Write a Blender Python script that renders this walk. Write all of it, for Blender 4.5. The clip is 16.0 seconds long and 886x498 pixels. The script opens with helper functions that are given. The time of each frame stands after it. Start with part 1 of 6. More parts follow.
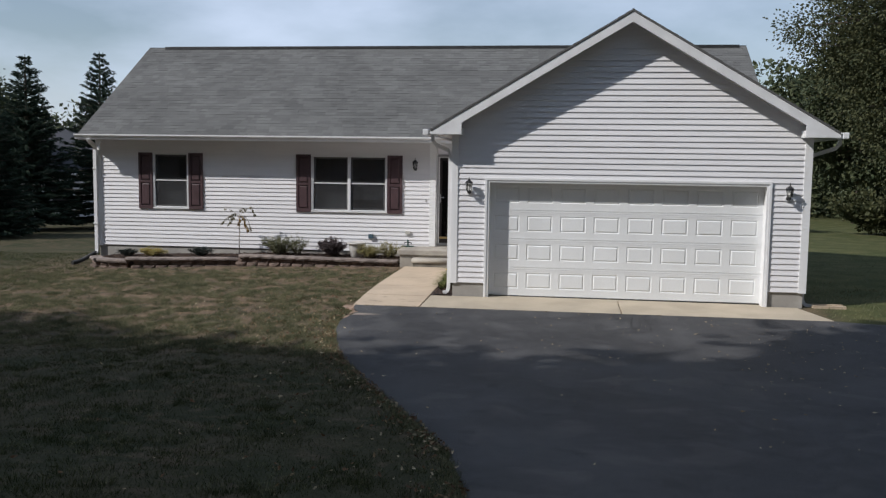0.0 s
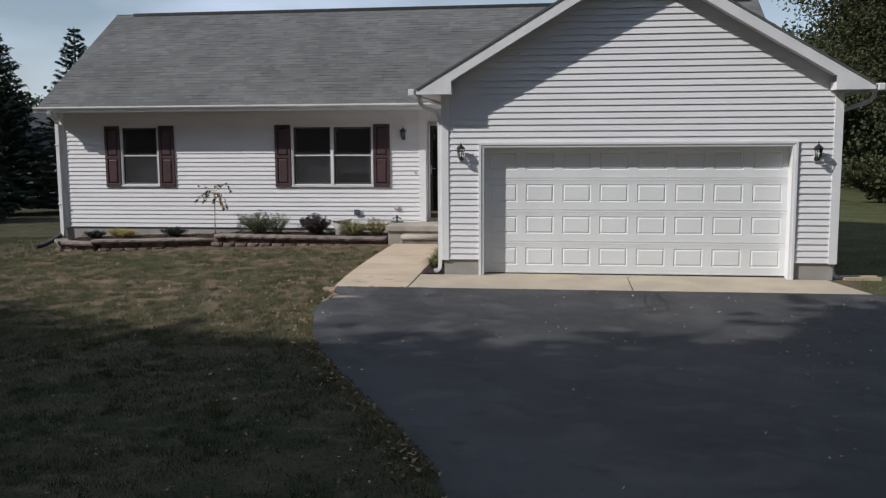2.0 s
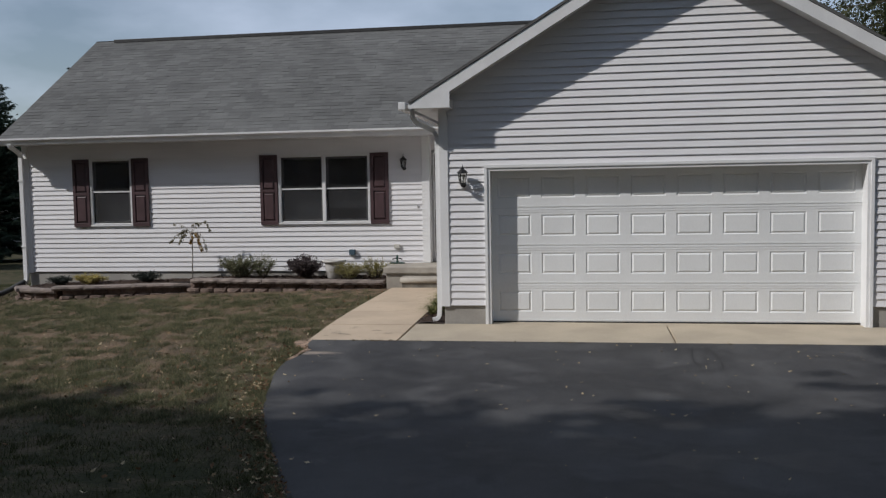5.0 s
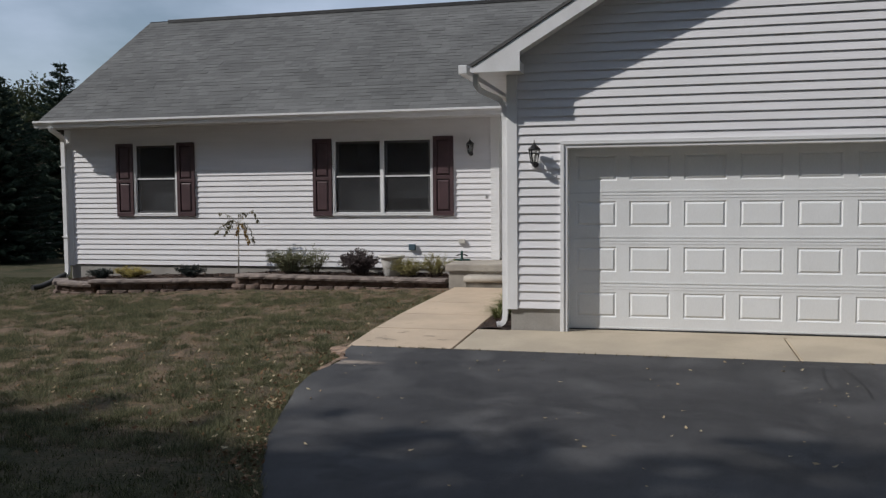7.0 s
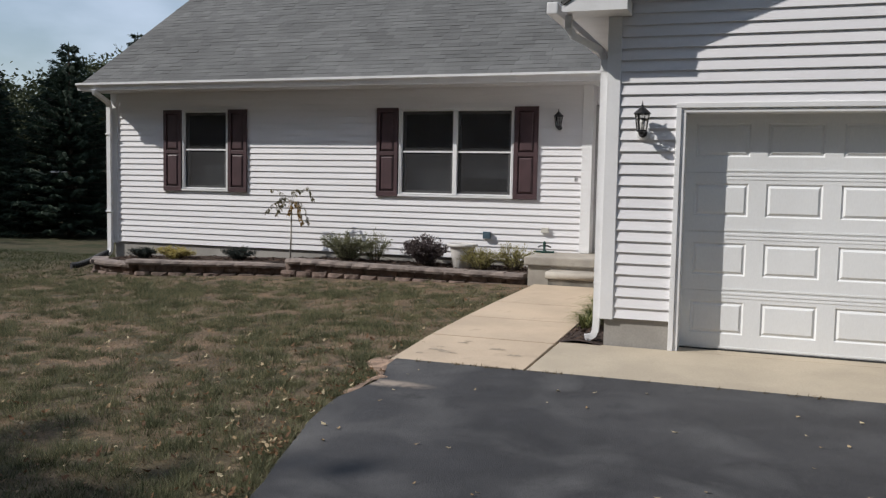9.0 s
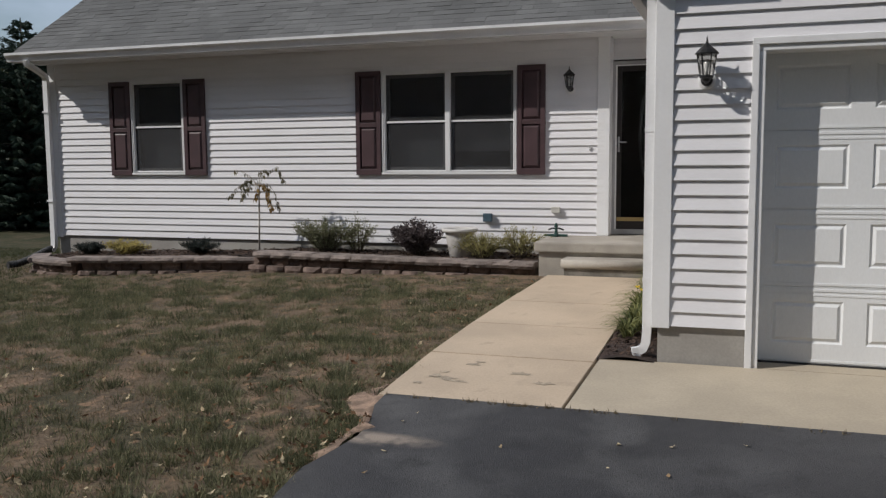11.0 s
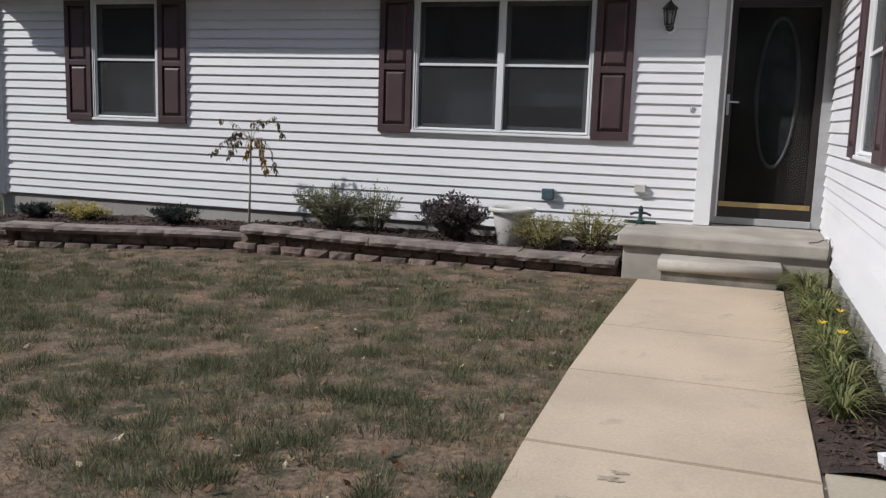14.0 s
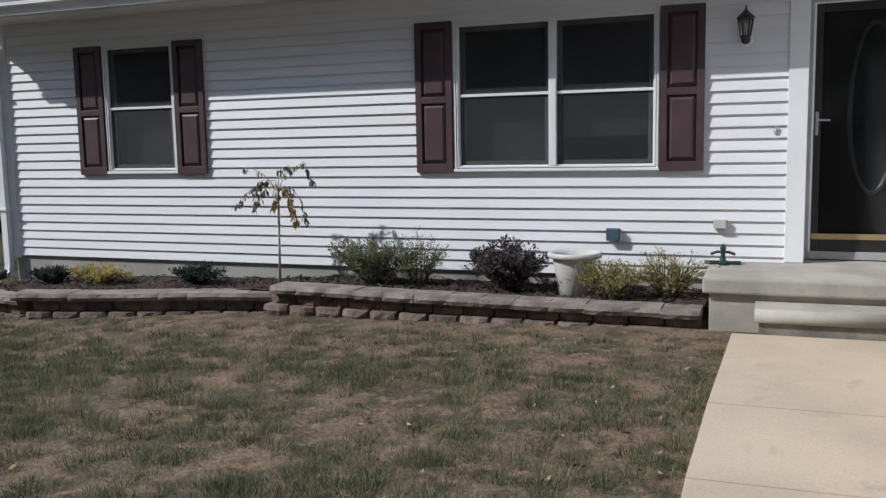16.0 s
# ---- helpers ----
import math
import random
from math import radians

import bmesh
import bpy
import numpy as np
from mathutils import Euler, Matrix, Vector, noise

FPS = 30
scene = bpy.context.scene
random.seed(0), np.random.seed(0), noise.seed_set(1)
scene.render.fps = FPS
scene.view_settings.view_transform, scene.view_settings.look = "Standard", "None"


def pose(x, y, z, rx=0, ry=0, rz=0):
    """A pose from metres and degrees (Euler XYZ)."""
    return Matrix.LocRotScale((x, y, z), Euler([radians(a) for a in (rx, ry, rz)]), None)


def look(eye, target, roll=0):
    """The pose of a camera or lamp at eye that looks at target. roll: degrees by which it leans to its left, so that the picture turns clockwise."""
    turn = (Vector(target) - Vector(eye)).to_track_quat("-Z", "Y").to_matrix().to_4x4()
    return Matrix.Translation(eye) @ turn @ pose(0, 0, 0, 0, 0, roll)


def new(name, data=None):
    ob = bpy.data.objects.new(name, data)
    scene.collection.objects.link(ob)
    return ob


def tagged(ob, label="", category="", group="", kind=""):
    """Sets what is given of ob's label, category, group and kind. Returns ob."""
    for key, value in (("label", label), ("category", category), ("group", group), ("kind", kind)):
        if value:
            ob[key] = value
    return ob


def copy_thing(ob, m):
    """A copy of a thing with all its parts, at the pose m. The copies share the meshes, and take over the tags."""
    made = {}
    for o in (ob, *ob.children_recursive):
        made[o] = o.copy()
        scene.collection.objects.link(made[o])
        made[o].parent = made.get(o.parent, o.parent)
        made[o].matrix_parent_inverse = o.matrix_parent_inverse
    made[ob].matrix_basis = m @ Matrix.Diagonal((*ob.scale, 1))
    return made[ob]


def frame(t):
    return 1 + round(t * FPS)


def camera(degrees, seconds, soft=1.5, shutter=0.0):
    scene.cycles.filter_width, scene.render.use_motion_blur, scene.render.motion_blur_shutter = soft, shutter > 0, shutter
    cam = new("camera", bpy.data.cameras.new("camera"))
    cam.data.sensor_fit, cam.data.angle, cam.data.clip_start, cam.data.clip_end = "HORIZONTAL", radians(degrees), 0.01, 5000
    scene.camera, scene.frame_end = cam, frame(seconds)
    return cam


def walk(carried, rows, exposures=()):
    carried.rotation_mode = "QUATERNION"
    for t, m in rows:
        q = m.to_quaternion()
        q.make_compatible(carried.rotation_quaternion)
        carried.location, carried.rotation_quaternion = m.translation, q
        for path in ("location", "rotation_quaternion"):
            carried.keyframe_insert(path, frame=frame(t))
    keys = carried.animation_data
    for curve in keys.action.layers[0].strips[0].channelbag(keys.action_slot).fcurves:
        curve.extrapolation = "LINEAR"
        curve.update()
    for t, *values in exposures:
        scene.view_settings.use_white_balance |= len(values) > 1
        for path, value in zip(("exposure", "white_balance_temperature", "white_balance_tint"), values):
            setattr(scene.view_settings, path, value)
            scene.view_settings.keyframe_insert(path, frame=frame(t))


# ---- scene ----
cam = camera(53.7, 16.0, soft=1.3)
PATH = [
    (0, (1.354, -16.097, 2.41), (1.094, -14.123, 2.22), 0.8),
    (0.5, (1.262, -15.793, 2.354), (1.021, -13.821, 2.126), 1.4),
    (1, (1.262, -15.415, 2.309), (1.095, -13.438, 2.055), -0.2),
    (1.5, (1.288, -14.984, 2.217), (1.131, -13.012, 1.927), 0.8),
    (2, (1.256, -14.543, 2.168), (1.004, -12.574, 1.931), -0.3),
    (2.5, (1.31, -14.175, 2.078), (0.976, -12.21, 1.91), 0.4),
    (3, (1.332, -13.744, 2.055), (1.119, -11.76, 1.916), -0.4),
    (3.5, (1.297, -13.364, 2.03), (0.976, -11.396, 1.875), 0.6),
    (4, (1.286, -12.905, 1.94), (1.051, -10.926, 1.777), -0.1),
    (4.2, (1.295, -12.751, 1.92), (1.03, -10.773, 1.786), -0.6),
    (6.3, (1.252, -10.852, 1.736), (0.885, -8.892, 1.584), 0.2),
    (6.5, (1.229, -10.662, 1.701), (0.828, -8.709, 1.543), 0.9),
    (7, (1.122, -10.183, 1.598), (0.641, -8.246, 1.473), -0.5),
    (7.5, (1.063, -9.66, 1.543), (0.557, -7.733, 1.373), 0.9),
    (8, (0.911, -9.071, 1.525), (0.35, -7.174, 1.232), 1.2),
    (8.5, (0.818, -8.565, 1.486), (0.127, -6.712, 1.188), 1.8),
    (9, (0.679, -8.063, 1.47), (0.014, -6.183, 1.316), 1.1),
    (9.2, (0.598, -7.907, 1.473), (0.011, -6.001, 1.324), 0.5),
    (11.3, (-0.217, -5.943, 1.386), (-0.878, -4.066, 1.183), -0.8),
    (11.5, (-0.32, -5.752, 1.345), (-1.032, -3.889, 1.188), 0.1),
    (12, (-0.499, -5.304, 1.311), (-1.253, -3.468, 1.059), 0.1),
    (12.5, (-0.689, -4.866, 1.285), (-1.308, -2.992, 0.961), 0.8),
    (13, (-0.912, -4.442, 1.297), (-1.589, -2.573, 1.072), -0.5),
    (13.5, (-1.104, -4.097, 1.293), (-1.688, -2.212, 0.973), 0.8),
    (14, (-1.415, -3.806, 1.376), (-2.037, -1.928, 1.081), 1.9),
    (14.5, (-1.641, -3.492, 1.439), (-2.315, -1.63, 1.153), -0.9),
    (15, (-1.807, -3.274, 1.439), (-2.532, -1.435, 1.137), -0.3),
    (15.5, (-1.93, -3.092, 1.45), (-2.662, -1.25, 1.183), -1.4),
    (16, (-1.892, -2.886, 1.49), (-2.593, -1.028, 1.251), -1.1),
]
walk(cam, [(t, look(eye, target, roll)) for t, eye, target, roll in PATH],
     exposures=((0, -0.14, 6400, 10), (1.2, -0.20, 6400, 10), (2.5, -0.27, 6420, 10), (4, -0.47, 6440, 10), (7, -0.38, 6480, 10), (8.5, -0.12, 6570, 10), (9.2, -0.02, 6570, 10), (11.3, -0.36, 6570, 10), (12.2, -0.26, 6590, 10), (13.5, -0.10, 6380, 10), (15, -0.06, 6110, 9), (16, -0.02, 6060, 8)))


# ---- world, sun ----
SUN_WAY = Vector((0.60, 0.36, -0.57)).normalized()
world = bpy.data.worlds.new("sky")
scene.world = world
world.use_nodes = True
wn, wl = world.node_tree.nodes, world.node_tree.links
bg = wn["Background"]
sky = wn.new("ShaderNodeTexSky")
sky.sky_type, sky.sun_disc = "NISHITA", False
sky.sun_elevation = math.asin(-SUN_WAY.z)
sky.sun_rotation = math.atan2(-SUN_WAY.x, -SUN_WAY.y)
sky.air_density, sky.dust_density, sky.ozone_density = 1.25, 0.4, 3.0
wtc = wn.new("ShaderNodeTexCoord")
wmap = wn.new("ShaderNodeMapping")
wmap.inputs["Scale"].default_value = (1.0, 1.0, 2.6)
wno = wn.new("ShaderNodeTexNoise")
wno.inputs["Scale"].default_value, wno.inputs["Detail"].default_value = 2.2, 7
wrp = wn.new("ShaderNodeValToRGB")
wrp.color_ramp.elements[0].position, wrp.color_ramp.elements[1].position = 0.42, 0.72
wmx = wn.new("ShaderNodeMix")
wmx.data_type = "RGBA"
wmx.inputs[7].default_value = (11.3, 12.9, 16.2, 1)
wl.new(wtc.outputs["Generated"], wmap.inputs["Vector"])
wl.new(wmap.outputs["Vector"], wno.inputs["Vector"])
wl.new(wno.outputs["Fac"], wrp.inputs["Fac"])
wmul = wn.new("ShaderNodeMath")
wmul.operation = "MULTIPLY"
wmul.inputs[1].default_value = 0.85
wrp.color_ramp.elements[0].color = (0.20, 0.20, 0.20, 1)
wl.new(wrp.outputs["Color"], wmul.inputs[0])
wl.new(wmul.outputs[0], wmx.inputs[0])
wl.new(sky.outputs["Color"], wmx.inputs[6])
wl.new(wmx.outputs[2], bg.inputs["Color"])
bg.inputs["Strength"].default_value = 0.078
sun = new("sun", bpy.data.lights.new("sun", "SUN"))
sun.data.energy, sun.data.angle, sun.data.color = 4.5, radians(0.55), (1.0, 0.965, 0.93)
sun.matrix_world = look((0, 0, 0), SUN_WAY) @ pose(0, 0, 0)
sun.location = (-14, -10, 16)


# ---- materials ----
def mat(name, col, rough=0.7, var=0.2, scale=3.0, fine=60.0, fine_var=0.12, bump=0.15, dist=0.004, metal=0.0,
        col2=None, spread=(0.4, 0.62), rnd=0.0, island=0.0, stretch=(1, 1, 1), spec=0.5, trans=0.0, stain=0.0):
    """Two scales of variation on world-size coordinates; rnd: by object; island: by loose piece."""
    m = bpy.data.materials.new(name)
    m.use_nodes = True
    n, l = m.node_tree.nodes, m.node_tree.links
    p = n["Principled BSDF"]
    geo = n.new("ShaderNodeNewGeometry")
    mp = n.new("ShaderNodeMapping")
    mp.inputs["Scale"].default_value = stretch
    l.new(geo.outputs["Position"], mp.inputs["Vector"])
    big, small = n.new("ShaderNodeTexNoise"), n.new("ShaderNodeTexNoise")
    for t, s, d in ((big, scale, 5), (small, fine, 3)):
        t.inputs["Scale"].default_value, t.inputs["Detail"].default_value = s, d
        l.new(mp.outputs["Vector"], t.inputs["Vector"])
    ramp = n.new("ShaderNodeMapRange")
    ramp.inputs[1].default_value, ramp.inputs[2].default_value = spread
    l.new(big.outputs["Fac"], ramp.inputs[0])
    mx = n.new("ShaderNodeMix")
    mx.data_type = "RGBA"
    c2 = col2 or [c * (1 - var) for c in col]
    mx.inputs[6].default_value, mx.inputs[7].default_value = (*c2, 1), (*col, 1)
    l.new(ramp.outputs[0], mx.inputs[0])
    hsv = n.new("ShaderNodeHueSaturation")
    l.new(mx.outputs[2], hsv.inputs["Color"])
    if stain:
        blot, cut, dark = n.new("ShaderNodeTexNoise"), n.new("ShaderNodeMapRange"), n.new("ShaderNodeMix")
        blot.inputs["Scale"].default_value, blot.inputs["Detail"].default_value, blot.inputs["Distortion"].default_value = 3.2, 4, 0.6
        cut.inputs[1].default_value, cut.inputs[2].default_value, cut.inputs[4].default_value = 0.62, 0.72, stain
        dark.data_type = "RGBA"
        dark.inputs[7].default_value = (*[c * 0.45 for c in col], 1)
        l.new(geo.outputs["Position"], blot.inputs["Vector"])
        l.new(blot.outputs["Fac"], cut.inputs[0])
        l.new(cut.outputs[0], dark.inputs[0])
        l.new(mx.outputs[2], dark.inputs[6])
        l.new(dark.outputs[2], hsv.inputs["Color"])
    val = n.new("ShaderNodeMath")
    val.operation = "MULTIPLY_ADD"
    l.new(small.outputs["Fac"], val.inputs[0])
    val.inputs[1].default_value, val.inputs[2].default_value = 2 * fine_var * 2, 1 - 2 * fine_var
    last = val
    for amount, node, out in ((rnd, "ShaderNodeObjectInfo", "Random"), (island, "ShaderNodeNewGeometry", "Random Per Island")):
        if amount:
            src = n.new(node)
            more = n.new("ShaderNodeMath")
            more.operation = "MULTIPLY_ADD"
            l.new(src.outputs[out], more.inputs[0])
            more.inputs[1].default_value = 2 * amount
            l.new(last.outputs[0], more.inputs[2])
            off = n.new("ShaderNodeMath")
            off.operation = "SUBTRACT"
            l.new(more.outputs[0], off.inputs[0])
            off.inputs[1].default_value = amount
            last = off
    l.new(last.outputs[0], hsv.inputs["Value"])
    l.new(hsv.outputs["Color"], p.inputs["Base Color"])
    p.inputs["Roughness"].default_value, p.inputs["Metallic"].default_value = rough, metal
    p.inputs["Specular IOR Level"].default_value = spec
    if bump:
        b = n.new("ShaderNodeBump")
        b.inputs["Strength"].default_value, b.inputs["Distance"].default_value = bump, dist
        l.new(small.outputs["Fac"], b.inputs["Height"])
        l.new(b.outputs["Normal"], p.inputs["Normal"])
    if trans:
        tr = n.new("ShaderNodeBsdfTranslucent")
        l.new(hsv.outputs["Color"], tr.inputs["Color"])
        ms = n.new("ShaderNodeMixShader")
        ms.inputs[0].default_value = trans
        l.new(p.outputs[0], ms.inputs[1])
        l.new(tr.outputs[0], ms.inputs[2])
        l.new(ms.outputs[0], n["Material Output"].inputs["Surface"])
    return m


def leafmat(name, a, b, trans=0.3, rough=0.65, spec=0.2):
    """Leaves that differ one from the next, between two colours."""
    m = bpy.data.materials.new(name)
    m.use_nodes = True
    n, l = m.node_tree.nodes, m.node_tree.links
    p = n["Principled BSDF"]
    g = n.new("ShaderNodeNewGeometry")
    mx = n.new("ShaderNodeMix")
    mx.data_type = "RGBA"
    mx.inputs[6].default_value, mx.inputs[7].default_value = (*a, 1), (*b, 1)
    l.new(g.outputs["Random Per Island"], mx.inputs[0])
    l.new(mx.outputs[2], p.inputs["Base Color"])
    p.inputs["Roughness"].default_value, p.inputs["Specular IOR Level"].default_value = rough, spec
    tr = n.new("ShaderNodeBsdfTranslucent")
    l.new(mx.outputs[2], tr.inputs["Color"])
    ms = n.new("ShaderNodeMixShader")
    ms.inputs[0].default_value = trans
    l.new(p.outputs[0], ms.inputs[1])
    l.new(tr.outputs[0], ms.inputs[2])
    l.new(ms.outputs[0], n["Material Output"].inputs["Surface"])
    return m


def glassmat(name, tint=(0.9, 0.95, 0.95), ior=1.45):
    m = bpy.data.materials.new(name)
    m.use_nodes = True
    p = m.node_tree.nodes["Principled BSDF"]
    p.inputs["Base Color"].default_value = (*tint, 1)
    p.inputs["Roughness"].default_value, p.inputs["IOR"].default_value = 0.02, ior
    p.inputs["Transmission Weight"].default_value = 1.0
    return m


def screenmat(name, col, cover):
    """Woven insect screen: part thread, part hole."""
    m = bpy.data.materials.new(name)
    m.use_nodes = True
    n, l = m.node_tree.nodes, m.node_tree.links
    n["Principled BSDF"].inputs["Base Color"].default_value = (*col, 1)
    n["Principled BSDF"].inputs["Roughness"].default_value = 0.6
    t = n.new("ShaderNodeBsdfTransparent")
    ms = n.new("ShaderNodeMixShader")
    ms.inputs[0].default_value = cover
    l.new(t.outputs[0], ms.inputs[1])
    l.new(n["Principled BSDF"].outputs[0], ms.inputs[2])
    l.new(ms.outputs[0], n["Material Output"].inputs["Surface"])
    return m


def asphaltmat():
    """Worn asphalt: broad grey wear, oily darker marks, pale grit and a dusty spill beside the walk."""
    m = bpy.data.materials.new("asphalt")
    m.use_nodes = True
    n, l = m.node_tree.nodes, m.node_tree.links
    p = n["Principled BSDF"]
    p.inputs["Specular IOR Level"].default_value = 0.25
    geo = n.new("ShaderNodeNewGeometry")

    def tone(scale, lo, hi, detail=6, warp=0.0):
        t, r = n.new("ShaderNodeTexNoise"), n.new("ShaderNodeMapRange")
        t.inputs["Scale"].default_value, t.inputs["Detail"].default_value, t.inputs["Distortion"].default_value = scale, detail, warp
        r.inputs[1].default_value, r.inputs[2].default_value = lo, hi
        l.new(geo.outputs["Position"], t.inputs["Vector"])
        l.new(t.outputs["Fac"], r.inputs[0])
        return r.outputs[0]

    def blend(f, a, b):
        x = n.new("ShaderNodeMix")
        x.data_type = "RGBA"
        l.new(f, x.inputs[0])
        for k, c in ((6, a), (7, b)):
            if isinstance(c, tuple):
                x.inputs[k].default_value = (*c, 1)
            else:
                l.new(c, x.inputs[k])
        return x.outputs[2]

    def times(a, b):
        x = n.new("ShaderNodeMath")
        x.operation = "MULTIPLY"
        l.new(a, x.inputs[0])
        if isinstance(b, float):
            x.inputs[1].default_value = b
        else:
            l.new(b, x.inputs[1])
        return x.outputs[0]
    c = blend(tone(0.45, 0.38, 0.64, 6, 0.4), (0.031, 0.031, 0.033), (0.059, 0.058, 0.060))
    c = blend(times(tone(1.7, 0.48, 0.70, 7, 0.5), 0.75), c, (0.098, 0.097, 0.097))
    c = blend(times(tone(2.9, 0.60, 0.72, 5), 0.6), c, (0.022, 0.022, 0.024))
    c = blend(times(tone(150, 0.52, 0.74, 2), 0.6), c, (0.105, 0.100, 0.094))
    c = blend(times(tone(95, 0.54, 0.72, 2), 0.7), c, (0.018, 0.018, 0.019))
    dist, ring = n.new("ShaderNodeVectorMath"), n.new("ShaderNodeMapRange")
    dist.operation = "DISTANCE"
    flat = n.new("ShaderNodeMapping")
    flat.inputs["Scale"].default_value = (1.0, 3.6, 1.0)
    flat.inputs["Rotation"].default_value = (0, 0, -0.30)
    l.new(geo.outputs["Position"], flat.inputs["Vector"])
    spill = Vector((-1.86, -2.035 * 3.6, -0.09))
    spill.rotate(Matrix.Rotation(-0.30, 3, "Z"))
    dist.inputs[1].default_value = spill
    l.new(flat.outputs["Vector"], dist.inputs[0])
    ring.inputs[1].default_value, ring.inputs[2].default_value = 0.40, 0.16
    l.new(dist.outputs["Value"], ring.inputs[0])
    c = blend(times(times(ring.outputs[0], tone(7, 0.32, 0.52)), 0.8), c, (0.29, 0.24, 0.195))
    l.new(c, p.inputs["Base Color"])
    r = n.new("ShaderNodeMapRange")
    r.inputs[3].default_value, r.inputs[4].default_value = 0.62, 0.9
    l.new(tone(1.7, 0.35, 0.70, 7, 0.5), r.inputs[0])
    l.new(r.outputs[0], p.inputs["Roughness"])
    b = n.new("ShaderNodeBump")
    b.inputs["Strength"].default_value, b.inputs["Distance"].default_value = 0.7, 0.004
    l.new(tone(130, 0.25, 0.75, 3), b.inputs["Height"])
    l.new(b.outputs["Normal"], p.inputs["Normal"])
    return m


def lawnmat():
    """Thin turf over soil: bare tan, grey-brown thatch and green in patches; greener away from the house, and darkened
    there to deepen the tree shade.
    """
    m = bpy.data.materials.new("patchy_lawn")
    m.use_nodes = True
    n, l = m.node_tree.nodes, m.node_tree.links
    p = n["Principled BSDF"]
    p.inputs["Roughness"].default_value, p.inputs["Specular IOR Level"].default_value = 0.95, 0.2
    geo = n.new("ShaderNodeNewGeometry")

    def tone(scale, lo, hi, detail=6):
        t, r = n.new("ShaderNodeTexNoise"), n.new("ShaderNodeMapRange")
        t.inputs["Scale"].default_value, t.inputs["Detail"].default_value = scale, detail
        r.inputs[1].default_value, r.inputs[2].default_value = lo, hi
        l.new(geo.outputs["Position"], t.inputs["Vector"])
        l.new(t.outputs["Fac"], r.inputs[0])
        return r.outputs[0], t.outputs["Fac"]

    def blend(f, a, b):
        x = n.new("ShaderNodeMix")
        x.data_type = "RGBA"
        l.new(f, x.inputs[0])
        for k, c in ((6, a), (7, b)):
            if isinstance(c, tuple):
                x.inputs[k].default_value = (*c, 1)
            else:
                l.new(c, x.inputs[k])
        return x.outputs[2]
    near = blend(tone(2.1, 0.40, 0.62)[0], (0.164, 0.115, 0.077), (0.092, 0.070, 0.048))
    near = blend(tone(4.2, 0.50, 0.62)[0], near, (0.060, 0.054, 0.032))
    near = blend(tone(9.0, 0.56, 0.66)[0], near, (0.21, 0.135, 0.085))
    # far lawn: greener, with tree shade darkened into the colour
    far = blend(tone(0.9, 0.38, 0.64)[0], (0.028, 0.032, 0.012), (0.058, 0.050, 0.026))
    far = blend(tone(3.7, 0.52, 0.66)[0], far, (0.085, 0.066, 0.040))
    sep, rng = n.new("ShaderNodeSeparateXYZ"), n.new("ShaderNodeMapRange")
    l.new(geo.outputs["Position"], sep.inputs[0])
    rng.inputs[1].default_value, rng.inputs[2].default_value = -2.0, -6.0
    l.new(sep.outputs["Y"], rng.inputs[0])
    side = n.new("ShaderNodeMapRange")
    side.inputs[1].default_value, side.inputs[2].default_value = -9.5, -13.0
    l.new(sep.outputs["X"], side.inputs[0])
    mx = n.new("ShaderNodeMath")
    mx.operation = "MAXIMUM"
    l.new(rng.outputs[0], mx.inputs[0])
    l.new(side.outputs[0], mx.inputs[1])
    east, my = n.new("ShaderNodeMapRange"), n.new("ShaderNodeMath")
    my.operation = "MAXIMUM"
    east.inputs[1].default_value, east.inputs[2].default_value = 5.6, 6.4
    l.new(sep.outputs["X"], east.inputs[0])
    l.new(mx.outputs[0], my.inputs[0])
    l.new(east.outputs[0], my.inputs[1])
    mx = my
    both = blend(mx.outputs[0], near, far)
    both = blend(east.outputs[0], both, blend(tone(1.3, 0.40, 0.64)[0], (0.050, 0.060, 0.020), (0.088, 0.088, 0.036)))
    fine, raw = tone(34, 0.25, 0.75, 9)
    hsv, val = n.new("ShaderNodeHueSaturation"), n.new("ShaderNodeMapRange")
    val.inputs[3].default_value, val.inputs[4].default_value = 0.5, 1.5
    l.new(fine, val.inputs[0])
    l.new(val.outputs[0], hsv.inputs["Value"])
    l.new(both, hsv.inputs["Color"])
    l.new(hsv.outputs["Color"], p.inputs["Base Color"])
    b = n.new("ShaderNodeBump")
    b.inputs["Strength"].default_value, b.inputs["Distance"].default_value = 0.55, 0.02
    l.new(raw, b.inputs["Height"])
    l.new(b.outputs["Normal"], p.inputs["Normal"])
    return m


SIDING = mat("vinyl_siding", (0.74, 0.73, 0.74), 0.42, 0.05, 1.2, 30, 0.03, 0.12, 0.002, rnd=0.02, stretch=(1, 1, 6))
TRIM = mat("white_vinyl_trim", (0.76, 0.76, 0.76), 0.4, 0.05, 2, 40, 0.02, 0.05, 0.002)
ALUM = mat("white_aluminium", (0.74, 0.74, 0.74), 0.35, 0.08, 3, 50, 0.03, 0.05, 0.001)
DOORPAINT = mat("garage_door_paint", (0.76, 0.77, 0.77), 0.4, 0.05, 1.5, 90, 0.03, 0.18, 0.0015, stretch=(1, 1, 0.4))
SHUTTER = mat("burgundy_shutter", (0.075, 0.043, 0.047), 0.45, 0.2, 4, 60, 0.08, 0.1, 0.001)
BLACKMETAL = mat("black_metal", (0.025, 0.025, 0.027), 0.4, 0.3, 10, 90, 0.1, 0.1, 0.001, metal=0.3)
CONCRETE = mat("pale_concrete", (0.495, 0.392, 0.285), 0.85, 0.14, 1.3, 70, 0.09, 0.3, 0.003, rnd=0.03, stain=0.3)
